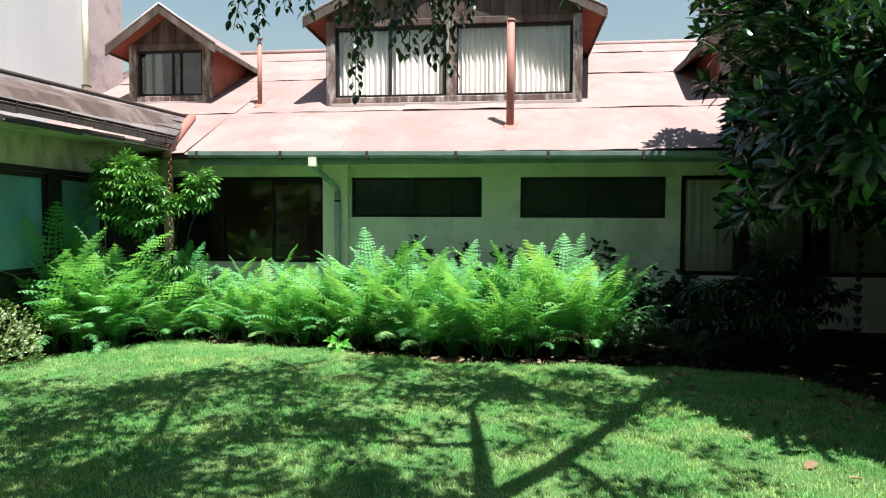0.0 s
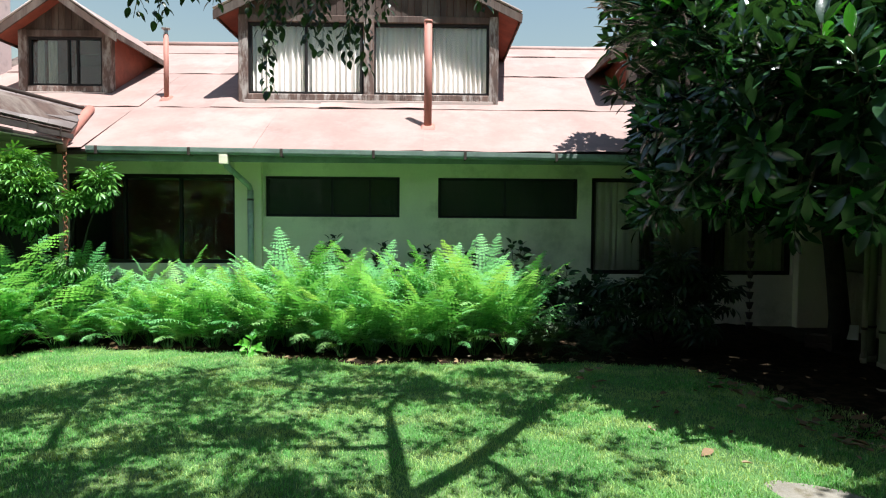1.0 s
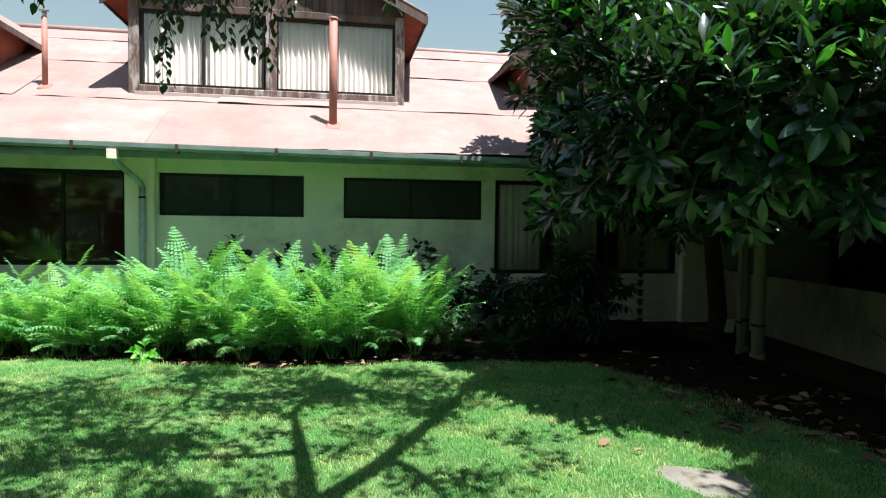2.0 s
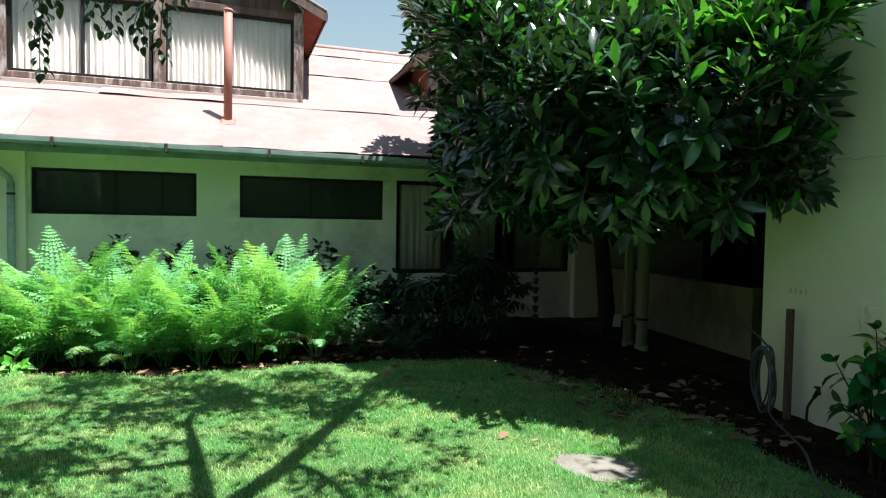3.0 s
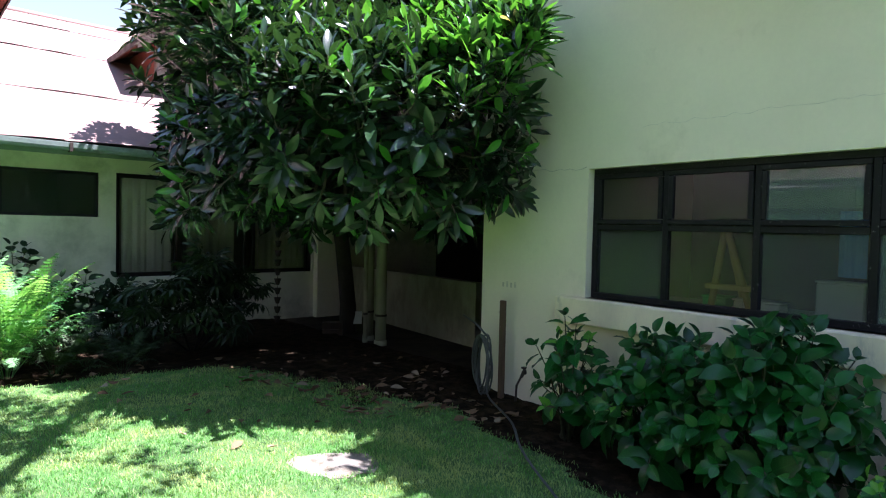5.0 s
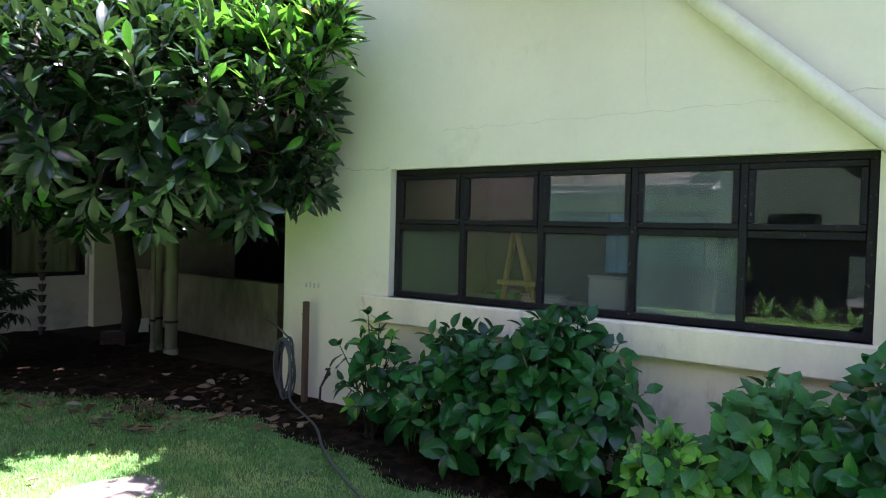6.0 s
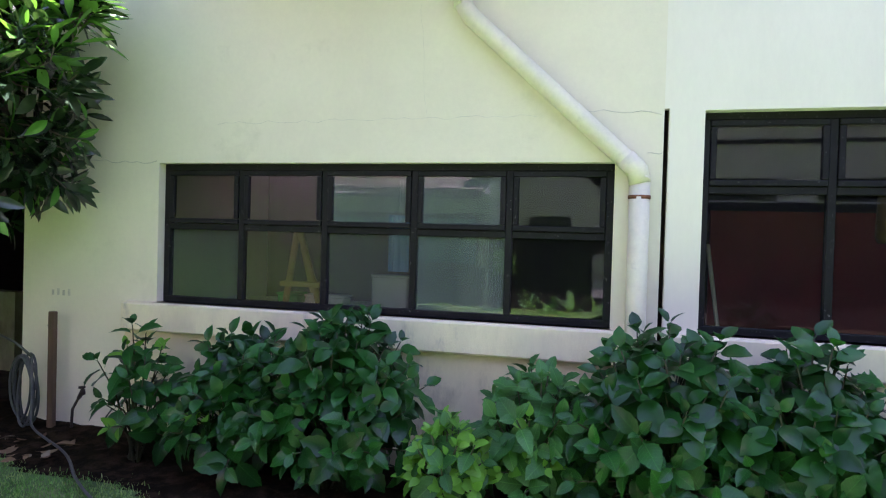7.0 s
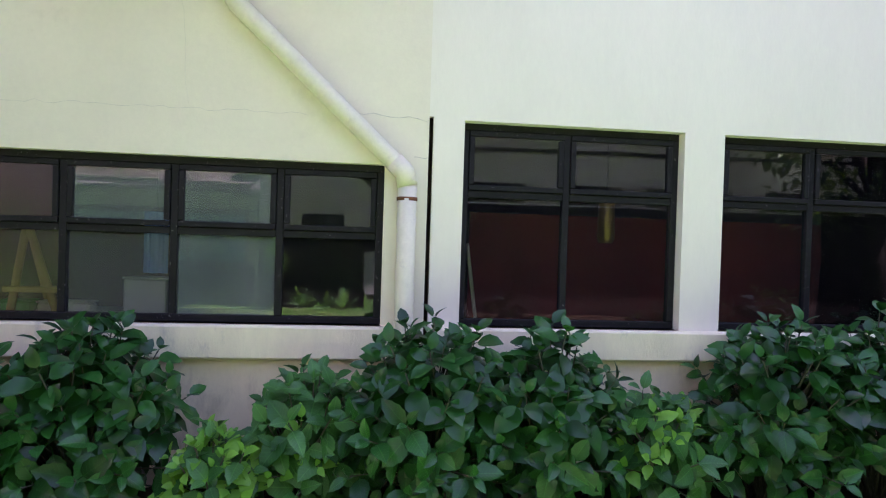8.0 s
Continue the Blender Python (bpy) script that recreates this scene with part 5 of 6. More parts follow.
def shrub(name, label, m, rx, ry, h, tips, meshes, per_tip, rnd, size=1.0, low=0.12, young=None, young_share=0.0, group="", lean=(0, 0), stem=STEM_BROWN, mass=None):
    """A shrub: stems that fan out of the ground to shoot tips, with leaves in opposite pairs round each tip."""
    s = thing(name, label, "shrub", m, group)
    stems = bmesh.new()
    done, rest = 0, []
    for i in range(tips):
        f = (i + 0.5) / tips
        a = i * 2.39996 + rnd.uniform(-0.2, 0.2)
        zf = f ** 0.8
        rad = math.sqrt(max(0.02, 1 - (max(0.0, zf - 0.35) / 0.65) ** 2)) * rnd.uniform(0.62, 1.2)
        z = low + (h - low - 0.05) * zf * rnd.uniform(0.8, 1.08)
        tipp = Vector((rx * rad * math.cos(a) + lean[0] * zf, ry * rad * math.sin(a) + lean[1] * zf, z))
        base = Vector((rnd.uniform(-0.12, 0.12) * rx * 2, rnd.uniform(-0.08, 0.08), -0.04))
        mid = base.lerp(tipp, 0.55) + Vector((0, 0, 0.12 * h))
        axis = (tipp - Vector((lean[0], lean[1] + 0.15, h * 0.35))).normalized() + Vector((0, 0, 0.25))
        tube([base, base.lerp(mid, 0.5) + Vector((0, 0, 0.04)), mid, tipp], [0.008, 0.007, 0.006, 0.004], 5, stems)
        ax = axis.normalized()
        sd = ax.orthogonal().normalized()
        sd.rotate(Matrix.Rotation(rnd.uniform(0, 6.28), 3, ax))
        is_young = young is not None and rnd.random() < young_share
        for k in range(per_tip):
            pair = k // 2
            d0 = sd if pair % 2 == 0 else ax.cross(sd)
            d0 = d0 * (1 if k % 2 == 0 else -1)
            tilt = 0.55 + 0.32 * pair + rnd.uniform(-0.15, 0.2)
            d = ax * math.cos(tilt) + d0 * math.sin(tilt) + Vector((0, 0, -0.20 * pair))
            q = tipp - ax * (0.02 + 0.05 * pair * size) if pair else tipp
            sc = size * (0.55, 0.85, 1.0, 1.0, 1.0)[pair] * rnd.uniform(0.7, 1.15)
            me = young if is_young and pair < 2 else meshes[rnd.randrange(len(meshes))]
            at = aim(q, d, ax + Vector((0, -0.3, 0.5)), sc * 1.25, rnd.uniform(-0.5, 0.5))
            if mass is None or me is young or (q.y < 0.05 and done < 150):
                piece("leaf", me, s, at)
                done += 1
            else:
                rest.append(at)
    tagged(part("stem_mass", stems, stem, s), kind="stuff")
    if rest:
        fol = new("foliage", scatter_mesh("foliage", HYD_LEAF, rest, mass))
        fol.parent = s
        tagged(fol, kind="stuff")
    return s


rnd = random.Random(21)
HYD = "green hydrangea shrub with broad toothed leaves against the cream wall"
for u, v, rx, ry, h, tips, ys, nm in ((-3.18, -0.48, 0.28, 0.24, 0.97, 7, 0.25, HYD), (-2.30, -0.52, 0.46, 0.36, 0.98, 30, 0.02, HYD), (-1.62, -0.52, 0.52, 0.42, 1.17, 36, 0.0, HYD),
                                      (-0.82, -0.74, 0.24, 0.22, 0.62, 12, 0.8, "young hydrangea with bright yellow-green leaves in the bed"), (-0.34, -0.5, 0.30, 0.30, 0.90, 16, 0.1, HYD),
                                      (0.42, -0.58, 0.50, 0.42, 1.18, 34, 0.02, HYD), (1.15, -0.54, 0.52, 0.42, 1.14, 34, 0.06, HYD), (1.92, -0.5, 0.36, 0.32, 0.76, 18, 0.3, HYD),
                                      (2.72, -0.5, 0.5, 0.42, 1.24, 32, 0.02, HYD), (3.5, -0.55, 0.55, 0.45, 1.3, 32, 0.02, HYD), (4.5, -0.5, 0.6, 0.45, 1.2, 26, 0.02, HYD)):
    fresh = u in (-0.34, 1.92)
    shrub("hydrangea", "fresh green hydrangea shrub with thin lower stems" if fresh else nm, W2 @ pose(u, v, -0.02), rx, ry, h, int(tips * 3.1), [HYD_YOUNG, HYD_MID[0]] if u == -0.82 else HYD_MID if fresh else HYD_MESH, 6, rnd, 1.0, 0.13, HYD_YOUNG, ys, "hydrangeas under the windows", mass=None if fresh or u == -0.82 else HYDRANGEA_MASS)
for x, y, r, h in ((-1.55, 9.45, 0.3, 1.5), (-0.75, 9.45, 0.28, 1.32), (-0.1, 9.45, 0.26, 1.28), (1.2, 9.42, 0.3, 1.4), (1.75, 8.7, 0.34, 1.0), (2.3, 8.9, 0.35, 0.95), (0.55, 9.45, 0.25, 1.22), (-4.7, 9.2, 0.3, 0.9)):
    shrub("shade_shrub", "broad-leaved shrub beside the house wall, leaves coloured dark for shade", pose(x, y, -0.02), r, r * 0.8, h, 20, [SHADE_MESH], 6, rnd, 1.3, 0.3, group="shrubs along the house wall")
shrub("seedling", "pale green broad-leaved seedling at the edge of the ferns", pose(-2.12, 7.28, 0.0), 0.12, 0.1, 0.26, 4, [HYD_YOUNG], 6, rnd, 1.1, 0.08)


# ---- the big glossy-leaved tree in the corner ----
RUBBER = leaf_mat("glossy_tree_leaf", (0.009, 0.026, 0.013), (0.036, 0.092, 0.036), 0.21, 0.21, (0.09, 0.34, 0.04), 0.94, spec=0.85, veins=45)
RUBBER_JOINED = leaf_mat("glossy_tree_leaf_mass", (0.009, 0.026, 0.013), (0.036, 0.092, 0.036), 0.21, 0.21, (0.08, 0.33, 0.04), 0.93, spec=0.85, island=True)
YELLOW_LEAF = leaf_mat("yellowing_leaf", (0.45, 0.30, 0.03), (0.50, 0.38, 0.05), 0.4, 0.35)
RUBBER_LEAF = leaf_template(0.215, 0.068, 5, 0.22, 0.16, 1.3, 0, 0.035, 0.5)
RUBBER_MESH = [mesh_from_template("leaf", leaf_template(0.215, 0.068 * w, 6, f, d, 1.3, 0, 0.035, 0.5), RUBBER) for w, f, d in ((1, 0.2, 0.12), (0.9, 0.28, 0.3), (1.1, 0.14, 0.05), (1.0, 0.36, 0.2))]
# young leaves; their bright green also carries sunlight on the crown
YOUNG_SUNLIT = leaf_mat("young_sunlit_leaf", (0.055, 0.23, 0.035), (0.13, 0.40, 0.06), 0.25, 0.35, spec=0.6)
YOUNG_SUNLIT_JOINED = leaf_mat("young_sunlit_leaf_mass", (0.055, 0.23, 0.035), (0.13, 0.40, 0.06), 0.25, 0.35, spec=0.6, island=True)
YOUNG_SUNLIT_MESH = mesh_from_template("leaf", leaf_template(0.215, 0.06, 6, 0.24, 0.02, 1.25, 0, 0.035, 0.5), YOUNG_SUNLIT)
YELLOW_MESH = mesh_from_template("leaf", leaf_template(0.19, 0.075, 6, 0.2, 0.4, 1.25, 0, 0.03, 0.5), YELLOW_LEAF)
CROWN, RADII = Vector((4.05, 6.2, 3.95)), Vector((2.7, 3.25, 2.6))


def shoulder(p):
    """The sunny slope that closes the crown towards the lawn."""
    return 2.85 + (math.hypot(p.x, p.y) - 4.8) * 0.62 + 0.35 * max(0.0, min(1.0, (p.x - 3.4) / 0.6)) + 0.25 * noise.noise(p * 1.3)


def blocked(p):
    """Inside or too near the walls and roofs that the crown grows against."""
    if p.x > 4.33 and p.y < 4.75 and p.z < 4.6:
        return True
    if p.x < p.y * (0.325 if p.z < 3.4 else 0.275) or p.x > 1.22 * p.y:
        return True
    if p.y < 6.3 and p.x < 2.05 + 0.45 * max(0.0, 4.6 - p.y):
        return True
    if p.y > 8.7 and p.z < roof_z(p.y) + 0.35:
        return True
    if p.x > 4.6 and 4.4 < p.y < 9.2 and 2.4 < p.z < 3.0:
        return True
    if p.z > shoulder(p):
        return True
    return p.z < 1.60 + 0.10 * math.sin(p.x * 5)


def big_tree():
    rnd = random.Random(31)
    t = thing("broadleaf_tree", "dense evergreen tree with long glossy dark leaves beside the porch", "tree", pose(0, 0, 0))
    base, fork = Vector((5.30, 8.05, -0.05)), Vector((4.5, 7.1, 1.7))
    part("trunk", tube([base, (5.24, 7.95, 0.4), (5.02, 7.7, 0.9), (4.78, 7.42, 1.35), fork], [0.15, 0.12, 0.11, 0.10, 0.09], 10), BARK, t)
    tips = []
    while len(tips) < 960:
        v = Vector((rnd.gauss(0, 1), rnd.gauss(0, 1), rnd.gauss(0, 1))).normalized()
        r = rnd.uniform(0.86, 1.06) if len(tips) < 820 else rnd.uniform(0.45, 0.85)
        bulge = 1 + 0.16 * noise.noise(v * 2.3) + 0.16 * noise.noise(v * 5.5)
        p = CROWN + Vector((v.x * RADII.x, v.y * RADII.y, v.z * RADII.z)) * (r * bulge)
        if blocked(p) or any((p - q[0]).length_squared < 0.02 for q in tips[-60:]):
            continue
        n = Vector((v.x / RADII.x, v.y / RADII.y, v.z / RADII.z)).normalized()
        ax = (n * 0.9 + Vector((0, 0, 0.7 if p.z > 2.1 else 0.15)) + Vector((rnd.uniform(-0.3, 0.3), rnd.uniform(-0.3, 0.3), rnd.uniform(-0.3, 0.3)))).normalized()
        tips.append((p, ax))
    for k in range(22):
        p = Vector((rnd.uniform(4.05, 4.4), rnd.uniform(3.62, 4.15), rnd.uniform(1.85, 2.9)))
        tips.append((p, Vector((0.1, -0.75, -0.35 + 0.6 * (p.z - 2.1))).normalized()))
    while len(tips) < 1290:
        p = Vector((rnd.uniform(1.5, 4.32), rnd.uniform(3.25, 6.6), 0))
        p.z = 3.2
        p.z = shoulder(p) - rnd.uniform(0.02, 0.3)
        q = p - CROWN
        if blocked(p) or (q.x / RADII.x) ** 2 + (q.y / RADII.y) ** 2 + (q.z / RADII.z) ** 2 > 1.1:
            continue
        tips.append((p, Vector((rnd.uniform(-0.45, 0.3), rnd.uniform(-0.75, 0.1), 1.0)).normalized()))
    while len(tips) < 1320:
        p = Vector((rnd.uniform(3.2, 4.1), rnd.uniform(3.35, 4.1), 3.2))
        p.z = shoulder(p) - rnd.uniform(0.02, 0.22)
        if not blocked(p):
            tips.append((p, Vector((rnd.uniform(-0.4, 0.2), rnd.uniform(-0.7, 0.0), 1.0)).normalized()))
    # limbs reach into the crown; shoots leave them for the tips
    limbs = []
    for k in range(9):
        a = k * 0.7 + 0.3
        end = CROWN + Vector((1.25 * math.cos(a), 1.9 * math.sin(a), -0.4 + 0.28 * k - 0.5 * (k % 2)))
        mid = fork.lerp(end, 0.5) + Vector((0.1 * math.sin(k * 3), 0.1 * math.cos(k * 2), 0.25))
        limbs.append((fork, mid, end))
        part("limb", tube([fork, fork.lerp(mid, 0.5) + Vector((0, 0, 0.05)), mid, mid.lerp(end, 0.5), end], [0.07, 0.06, 0.05, 0.035, 0.02], 7), BARK, t)
    shoots = bmesh.new()
    knots = [m for l in limbs for m in (l[1], l[1].lerp(l[2], 0.5), l[2])]
    for p, ax in tips:
        k = min(knots, key=lambda q: (q - p).length_squared)
        back = (k - p).normalized()
        tube([p - ax * 0.2 + back * 0.3, p - ax * 0.22 + back * 0.1, p - ax * 0.1, p], [0.008, 0.007, 0.006, 0.005], 4, shoots, cap=False)
    tagged(part("brushwood", shoots, TWIG_BARK, t), kind="stuff")
    singles, rest, fresh = 0, [], []
    for p, ax in sorted(tips, key=lambda q: q[0].y):
        poses = whorl(p, ax, rnd, 10)
        front = p.y < 5.6 and 1.5 < p.z < 3.8
        for m in poses:
            m = m @ Matrix.Diagonal((1.38, 1.42, 1.38, 1))
            if front and singles < 300:
                yellow = rnd.random() < 0.009
                # bright leaves gather near the top to stand in for sun there
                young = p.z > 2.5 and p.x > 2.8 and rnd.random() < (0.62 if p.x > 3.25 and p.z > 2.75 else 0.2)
                piece("leaf", YELLOW_MESH if yellow else YOUNG_SUNLIT_MESH if young else RUBBER_MESH[rnd.randrange(4)], t, m)
                singles += 1
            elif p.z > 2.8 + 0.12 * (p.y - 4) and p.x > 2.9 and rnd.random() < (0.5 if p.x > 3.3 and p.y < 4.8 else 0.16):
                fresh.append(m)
            else:
                rest.append(m)
    for i in range(4300):
        v = Vector((rnd.gauss(0, 1), rnd.gauss(0, 1), rnd.gauss(0, 1))).normalized() * rnd.uniform(0.35, 0.84)
        p = CROWN + Vector((v.x * RADII.x, v.y * RADII.y, v.z * RADII.z))
        if not blocked(p):
            rest.append(aim(p, (rnd.uniform(-1, 1), rnd.uniform(-1, 1), rnd.uniform(-0.5, 0.6)), (0, 0, 1), rnd.uniform(1.1, 1.6)))
    for nm, ms, mt in (("foliage", rest, RUBBER_JOINED), ("young_foliage", fresh, YOUNG_SUNLIT_JOINED)):
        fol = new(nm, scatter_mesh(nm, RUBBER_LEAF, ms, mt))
        fol.parent = t
        tagged(fol, kind="stuff")
    return t


big_tree()

# ---- the tree that stands over the lawn behind the camera; its shade dapples the grass ----
OVER = leaf_mat("small_tree_leaf", (0.03, 0.065, 0.018), (0.06, 0.12, 0.03), 0.4, 0.12, island=True)
# darker copy of OVER, the silhouette look put into the leaf colour
OVER_SINGLE = leaf_mat("silhouette_twig_leaf", (0.016, 0.036, 0.012), (0.032, 0.065, 0.018), 0.45, 0.15)
OVER_LEAF = leaf_template(0.085, 0.05, 4, 0.2, 0.25, 1.4, 0, 0.015)
OVER_MESH = mesh_from_template("leaf", leaf_template(0.066, 0.036, 5, 0.2, 0.25, 1.4, 0, 0.018), OVER_SINGLE)
SHIFT = Vector((TO_SUN.x / TO_SUN.z, TO_SUN.y / TO_SUN.z, 0))


def above(x, y, h):
    """The place at height h that shades the lawn at (x, y)."""
    return Vector((x, y, 0)) + SHIFT * h + Vector((0, 0, h))


def overhead_tree():
    rnd = random.Random(41)
    t = thing("spreading_tree", "spreading tree whose limbs reach out over the lawn", "tree", pose(0, 0, 0))
    fork = above(-0.16, 3.45, 3.7)
    part("trunk", tube([(-1.0, -1.6, -0.1), (-0.95, -1.3, 0.8), (-0.75, -0.8, 1.9), (-0.2, 0.6, 3.05), fork], [0.19, 0.16, 0.14, 0.125, 0.105], 12), BARK, t)
    ends = [(-0.36, 5.2, 4.4, 0.065), (1.28, 6.0, 4.8, 0.07), (0.75, 4.85, 4.6, 0.035), (-1.2, 4.4, 4.2, 0.05), (-2.6, 4.3, 4.5, 0.045), (-3.0, 5.5, 5.0, 0.04), (-2.4, 3.3, 4.6, 0.045),
            (-1.0, 3.5, 4.5, 0.04), (-0.1, 5.95, 5.0, 0.035), (-1.3, 5.6, 5.2, 0.035), (-3.9, 4.4, 5.2, 0.035), (-3.6, 3.2, 5.0, 0.035), (0.6, 3.2, 5.2, 0.035), (-2.6, 6.2, 5.4, 0.03), (-1.4, 6.6, 5.4, 0.03), (2.9, 2.8, 4.7, 0.04)]
    nodes = [fork]
    for x, y, h, r in ends:
        e = above(x, y, h)
        src = fork if len(nodes) < 7 else min(nodes, key=lambda q: (q - e).length + 0.4 * (q - fork).length)
        d = e - src
        side = Vector((-d.y, d.x, 0)).normalized() * rnd.uniform(-0.09, 0.09) * d.length
        mid = src.lerp(e, 0.5) + side + Vector((0, 0, 0.08 * d.length))
        part("limb", tube([src, src.lerp(mid, 0.5) + side * 0.3, mid, mid.lerp(e, 0.5) + side * 0.2, e], [r * 1.15, r, r * 0.9, r * 0.7, r * 0.45], 8), BARK, t)
        nodes += [mid, e]
    twigs, leaves = bmesh.new(), []
    # clumps past x 2.6 are unseen, added to shade the lawn's right edge
    clumps = [(-3.05, 5.5, 0.55, 60), (-2.6, 6.15, 0.45, 46), (-3.5, 5.2, 0.45, 30), (-2.3, 3.5, 0.75, 110), (-3.2, 3.2, 0.8, 100), (-1.05, 3.55, 0.5, 70), (-0.5, 3.2, 0.4, 30), (-0.16, 5.85, 0.42, 52), (0.3, 5.75, 0.35, 34),
              (0.85, 5.3, 0.32, 26), (1.25, 5.95, 0.35, 30), (-3.5, 4.35, 0.5, 48), (-1.35, 6.65, 0.45, 44), (-1.9, 5.5, 0.5, 40), (-1.3, 4.7, 0.5, 36), (-0.9, 5.6, 0.45, 38), (-4.4, 4.0, 0.7, 60),
              (-4.3, 5.2, 0.5, 30), (0.6, 3.6, 0.4, 14), (1.3, 4.2, 0.3, 8), (-2.1, 4.3, 0.4, 26), (0.2, 4.4, 0.3, 12), (0.6, 6.4, 0.4, 30), (-0.5, 6.4, 0.4, 30), (-2.9, 4.9, 0.3, 14),
              (2.95, 3.35, 0.3, 50), (3.25, 2.9, 0.35, 60), (3.35, 2.3, 0.35, 50), (2.95, 2.75, 0.3, 36), (3.3, 3.5, 0.3, 50), (3.3, 1.6, 0.35, 40), (2.85, 2.45, 0.3, 44), (2.85, 1.95, 0.35, 48), (2.72, 3.0, 0.2, 26),
              (3.1, 1.0, 0.35, 40), (2.75, 3.4, 0.2, 30), (2.7, 2.3, 0.25, 30), (-2.5, 3.4, 0.35, 40)]
    for cx, cy, r, n in clumps:
        h = 4.6 if cx > 2.6 else rnd.uniform(4.3, 5.6) + 0.12 * max(0, cy - 4)
        c = above(cx, cy, h)
        src = min(nodes, key=lambda q: (q - c).length)
        tube([src, src.lerp(c, 0.5) + Vector((0, 0, 0.1)), c], [0.018, 0.014, 0.009], 5, twigs, cap=False)
        for k in range(int(n * (1.8 if cx > 2.6 else 0.85))):
            p = c + Vector((rnd.gauss(0, r * 0.62), rnd.gauss(0, r * 0.62), rnd.gauss(0, 0.28)))
            if k % 3 == 0:
                tube([c, c.lerp(p, 0.5) + Vector((0, 0, 0.05)), p], [0.007, 0.005, 0.003], 4, twigs, cap=False)
            for j in range(16):
                q = p + Vector((rnd.gauss(0, 0.1), rnd.gauss(0, 0.1), rnd.gauss(0, 0.07)))
                leaves.append(aim(q, (rnd.uniform(-1, 1), rnd.uniform(-1, 1), rnd.uniform(-0.8, 0.1)), (rnd.uniform(-0.4, 0.4), rnd.uniform(-0.4, 0.4), 1), rnd.uniform(0.8, 1.25)))
    # twigs that hang down in front of the house
    sprays = [((-1.72, 3.9, 3.4), (-1.80, 3.9, 2.80)), ((-1.62, 3.95, 3.4), (-1.66, 3.9, 2.78)), ((-1.35, 4.0, 3.5), (-1.34, 3.95, 2.90)), ((-1.05, 3.9, 3.5), (-1.0, 3.88, 2.34)), ((-0.93, 3.9, 3.4), (-1.02, 3.86, 2.52)), ((-0.98, 3.95, 3.5), (-0.93, 3.9, 2.72)),
              ((-0.72, 3.9, 3.4), (-0.66, 3.9, 2.60)), ((-0.55, 3.95, 3.5), (-0.50, 3.9, 2.56)), ((-0.42, 3.9, 3.4), (-0.42, 3.88, 2.50)), ((-0.62, 4.0, 3.4), (-0.78, 3.95, 2.68)), ((-0.45, 4.0, 3.4), (-0.56, 3.95, 2.66)),
              ((-1.5, 4.0, 3.5), (-1.48, 3.95, 2.93)), ((0.25, 3.95, 3.5), (0.30, 3.9, 2.87)), ((-1.2, 4.0, 3.5), (-1.12, 3.95, 2.86)), ((-0.85, 3.9, 3.5), (-0.82, 3.9, 2.80)), ((-0.3, 4.0, 3.5), (-0.30, 4.0, 2.86))]
    for a, b in sprays:
        a, b = Vector(a), Vector(b)
        src = min(nodes, key=lambda q: (q - a).length)
        tube([src, src.lerp(a, 0.6) + Vector((0, 0, 0.12)), a, a.lerp(b, 0.5) + Vector((0.03, 0, 0)), b], [0.012, 0.009, 0.006, 0.004, 0.002], 5, twigs, cap=False)
        for k in range(int((a - b).length / 0.0125)):
            f = k * 0.0125 / (a - b).length
            q = a.lerp(b, f) + Vector((0.03 * math.sin(f * 3) + rnd.gauss(0, 0.02), rnd.gauss(0, 0.02), 0))
            ang = k * 2.4
            d = Vector((math.cos(ang), math.sin(ang), -0.9 + rnd.uniform(-0.3, 0.3)))
            piece("leaf", OVER_MESH, t, aim(q, d, Vector((math.cos(ang), math.sin(ang), 0.8)), rnd.uniform(0.6, 1.1), rnd.uniform(-0.5, 0.5)))
    tagged(part("brushwood", twigs, TWIG_BARK, t), kind="stuff")
    fol = new("foliage", scatter_mesh("foliage", OVER_LEAF, leaves, OVER))
    fol.parent = t
    tagged(fol, kind="stuff")
    return t


overhead_tree()

# ---- umbrella plants with finger-like leaves ----
PALM_LEAF = leaf_mat("fingered_leaf", (0.05, 0.17, 0.03), (0.16, 0.38, 0.07), 0.38, 0.3, (0.18, 0.36, 0.06), 0.92)
# darker copy of PALM_LEAF with shade put into its colour
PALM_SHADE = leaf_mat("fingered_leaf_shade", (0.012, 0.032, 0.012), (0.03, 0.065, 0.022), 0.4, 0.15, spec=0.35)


def fingered_template(n, length, width, droop):
    verts, faces = [(0, -0.002, 0), (0, 0.002, 0), (0.10, 0.002, 0), (0.10, -0.002, 0)], [(0, 3, 2, 1)]
    lt = leaf_template(length, width, 4, 0.25, droop, 1.3, 0, 0.02, 0.5)
    for i in range(n):
        a = math.pi * 2 * (i + 0.5) / n
        m = Matrix.Translation((0.10, 0, 0)) @ Matrix.Rotation(a, 4, "Z") @ Matrix.Rotation(0.3, 4, "Y")
        o = len(verts)
        verts += [tuple(m @ Vector(v)) for v in lt[0]]
        faces += [tuple(o + k for k in f) for f in lt[1]]
    return verts, faces


FINGERS = [mesh_from_template("leaf", fingered_template(8, 0.098, 0.027, dr), PALM_LEAF) for dr in (0.3, 0.5)]
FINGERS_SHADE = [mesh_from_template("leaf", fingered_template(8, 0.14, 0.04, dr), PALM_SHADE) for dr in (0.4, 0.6)]


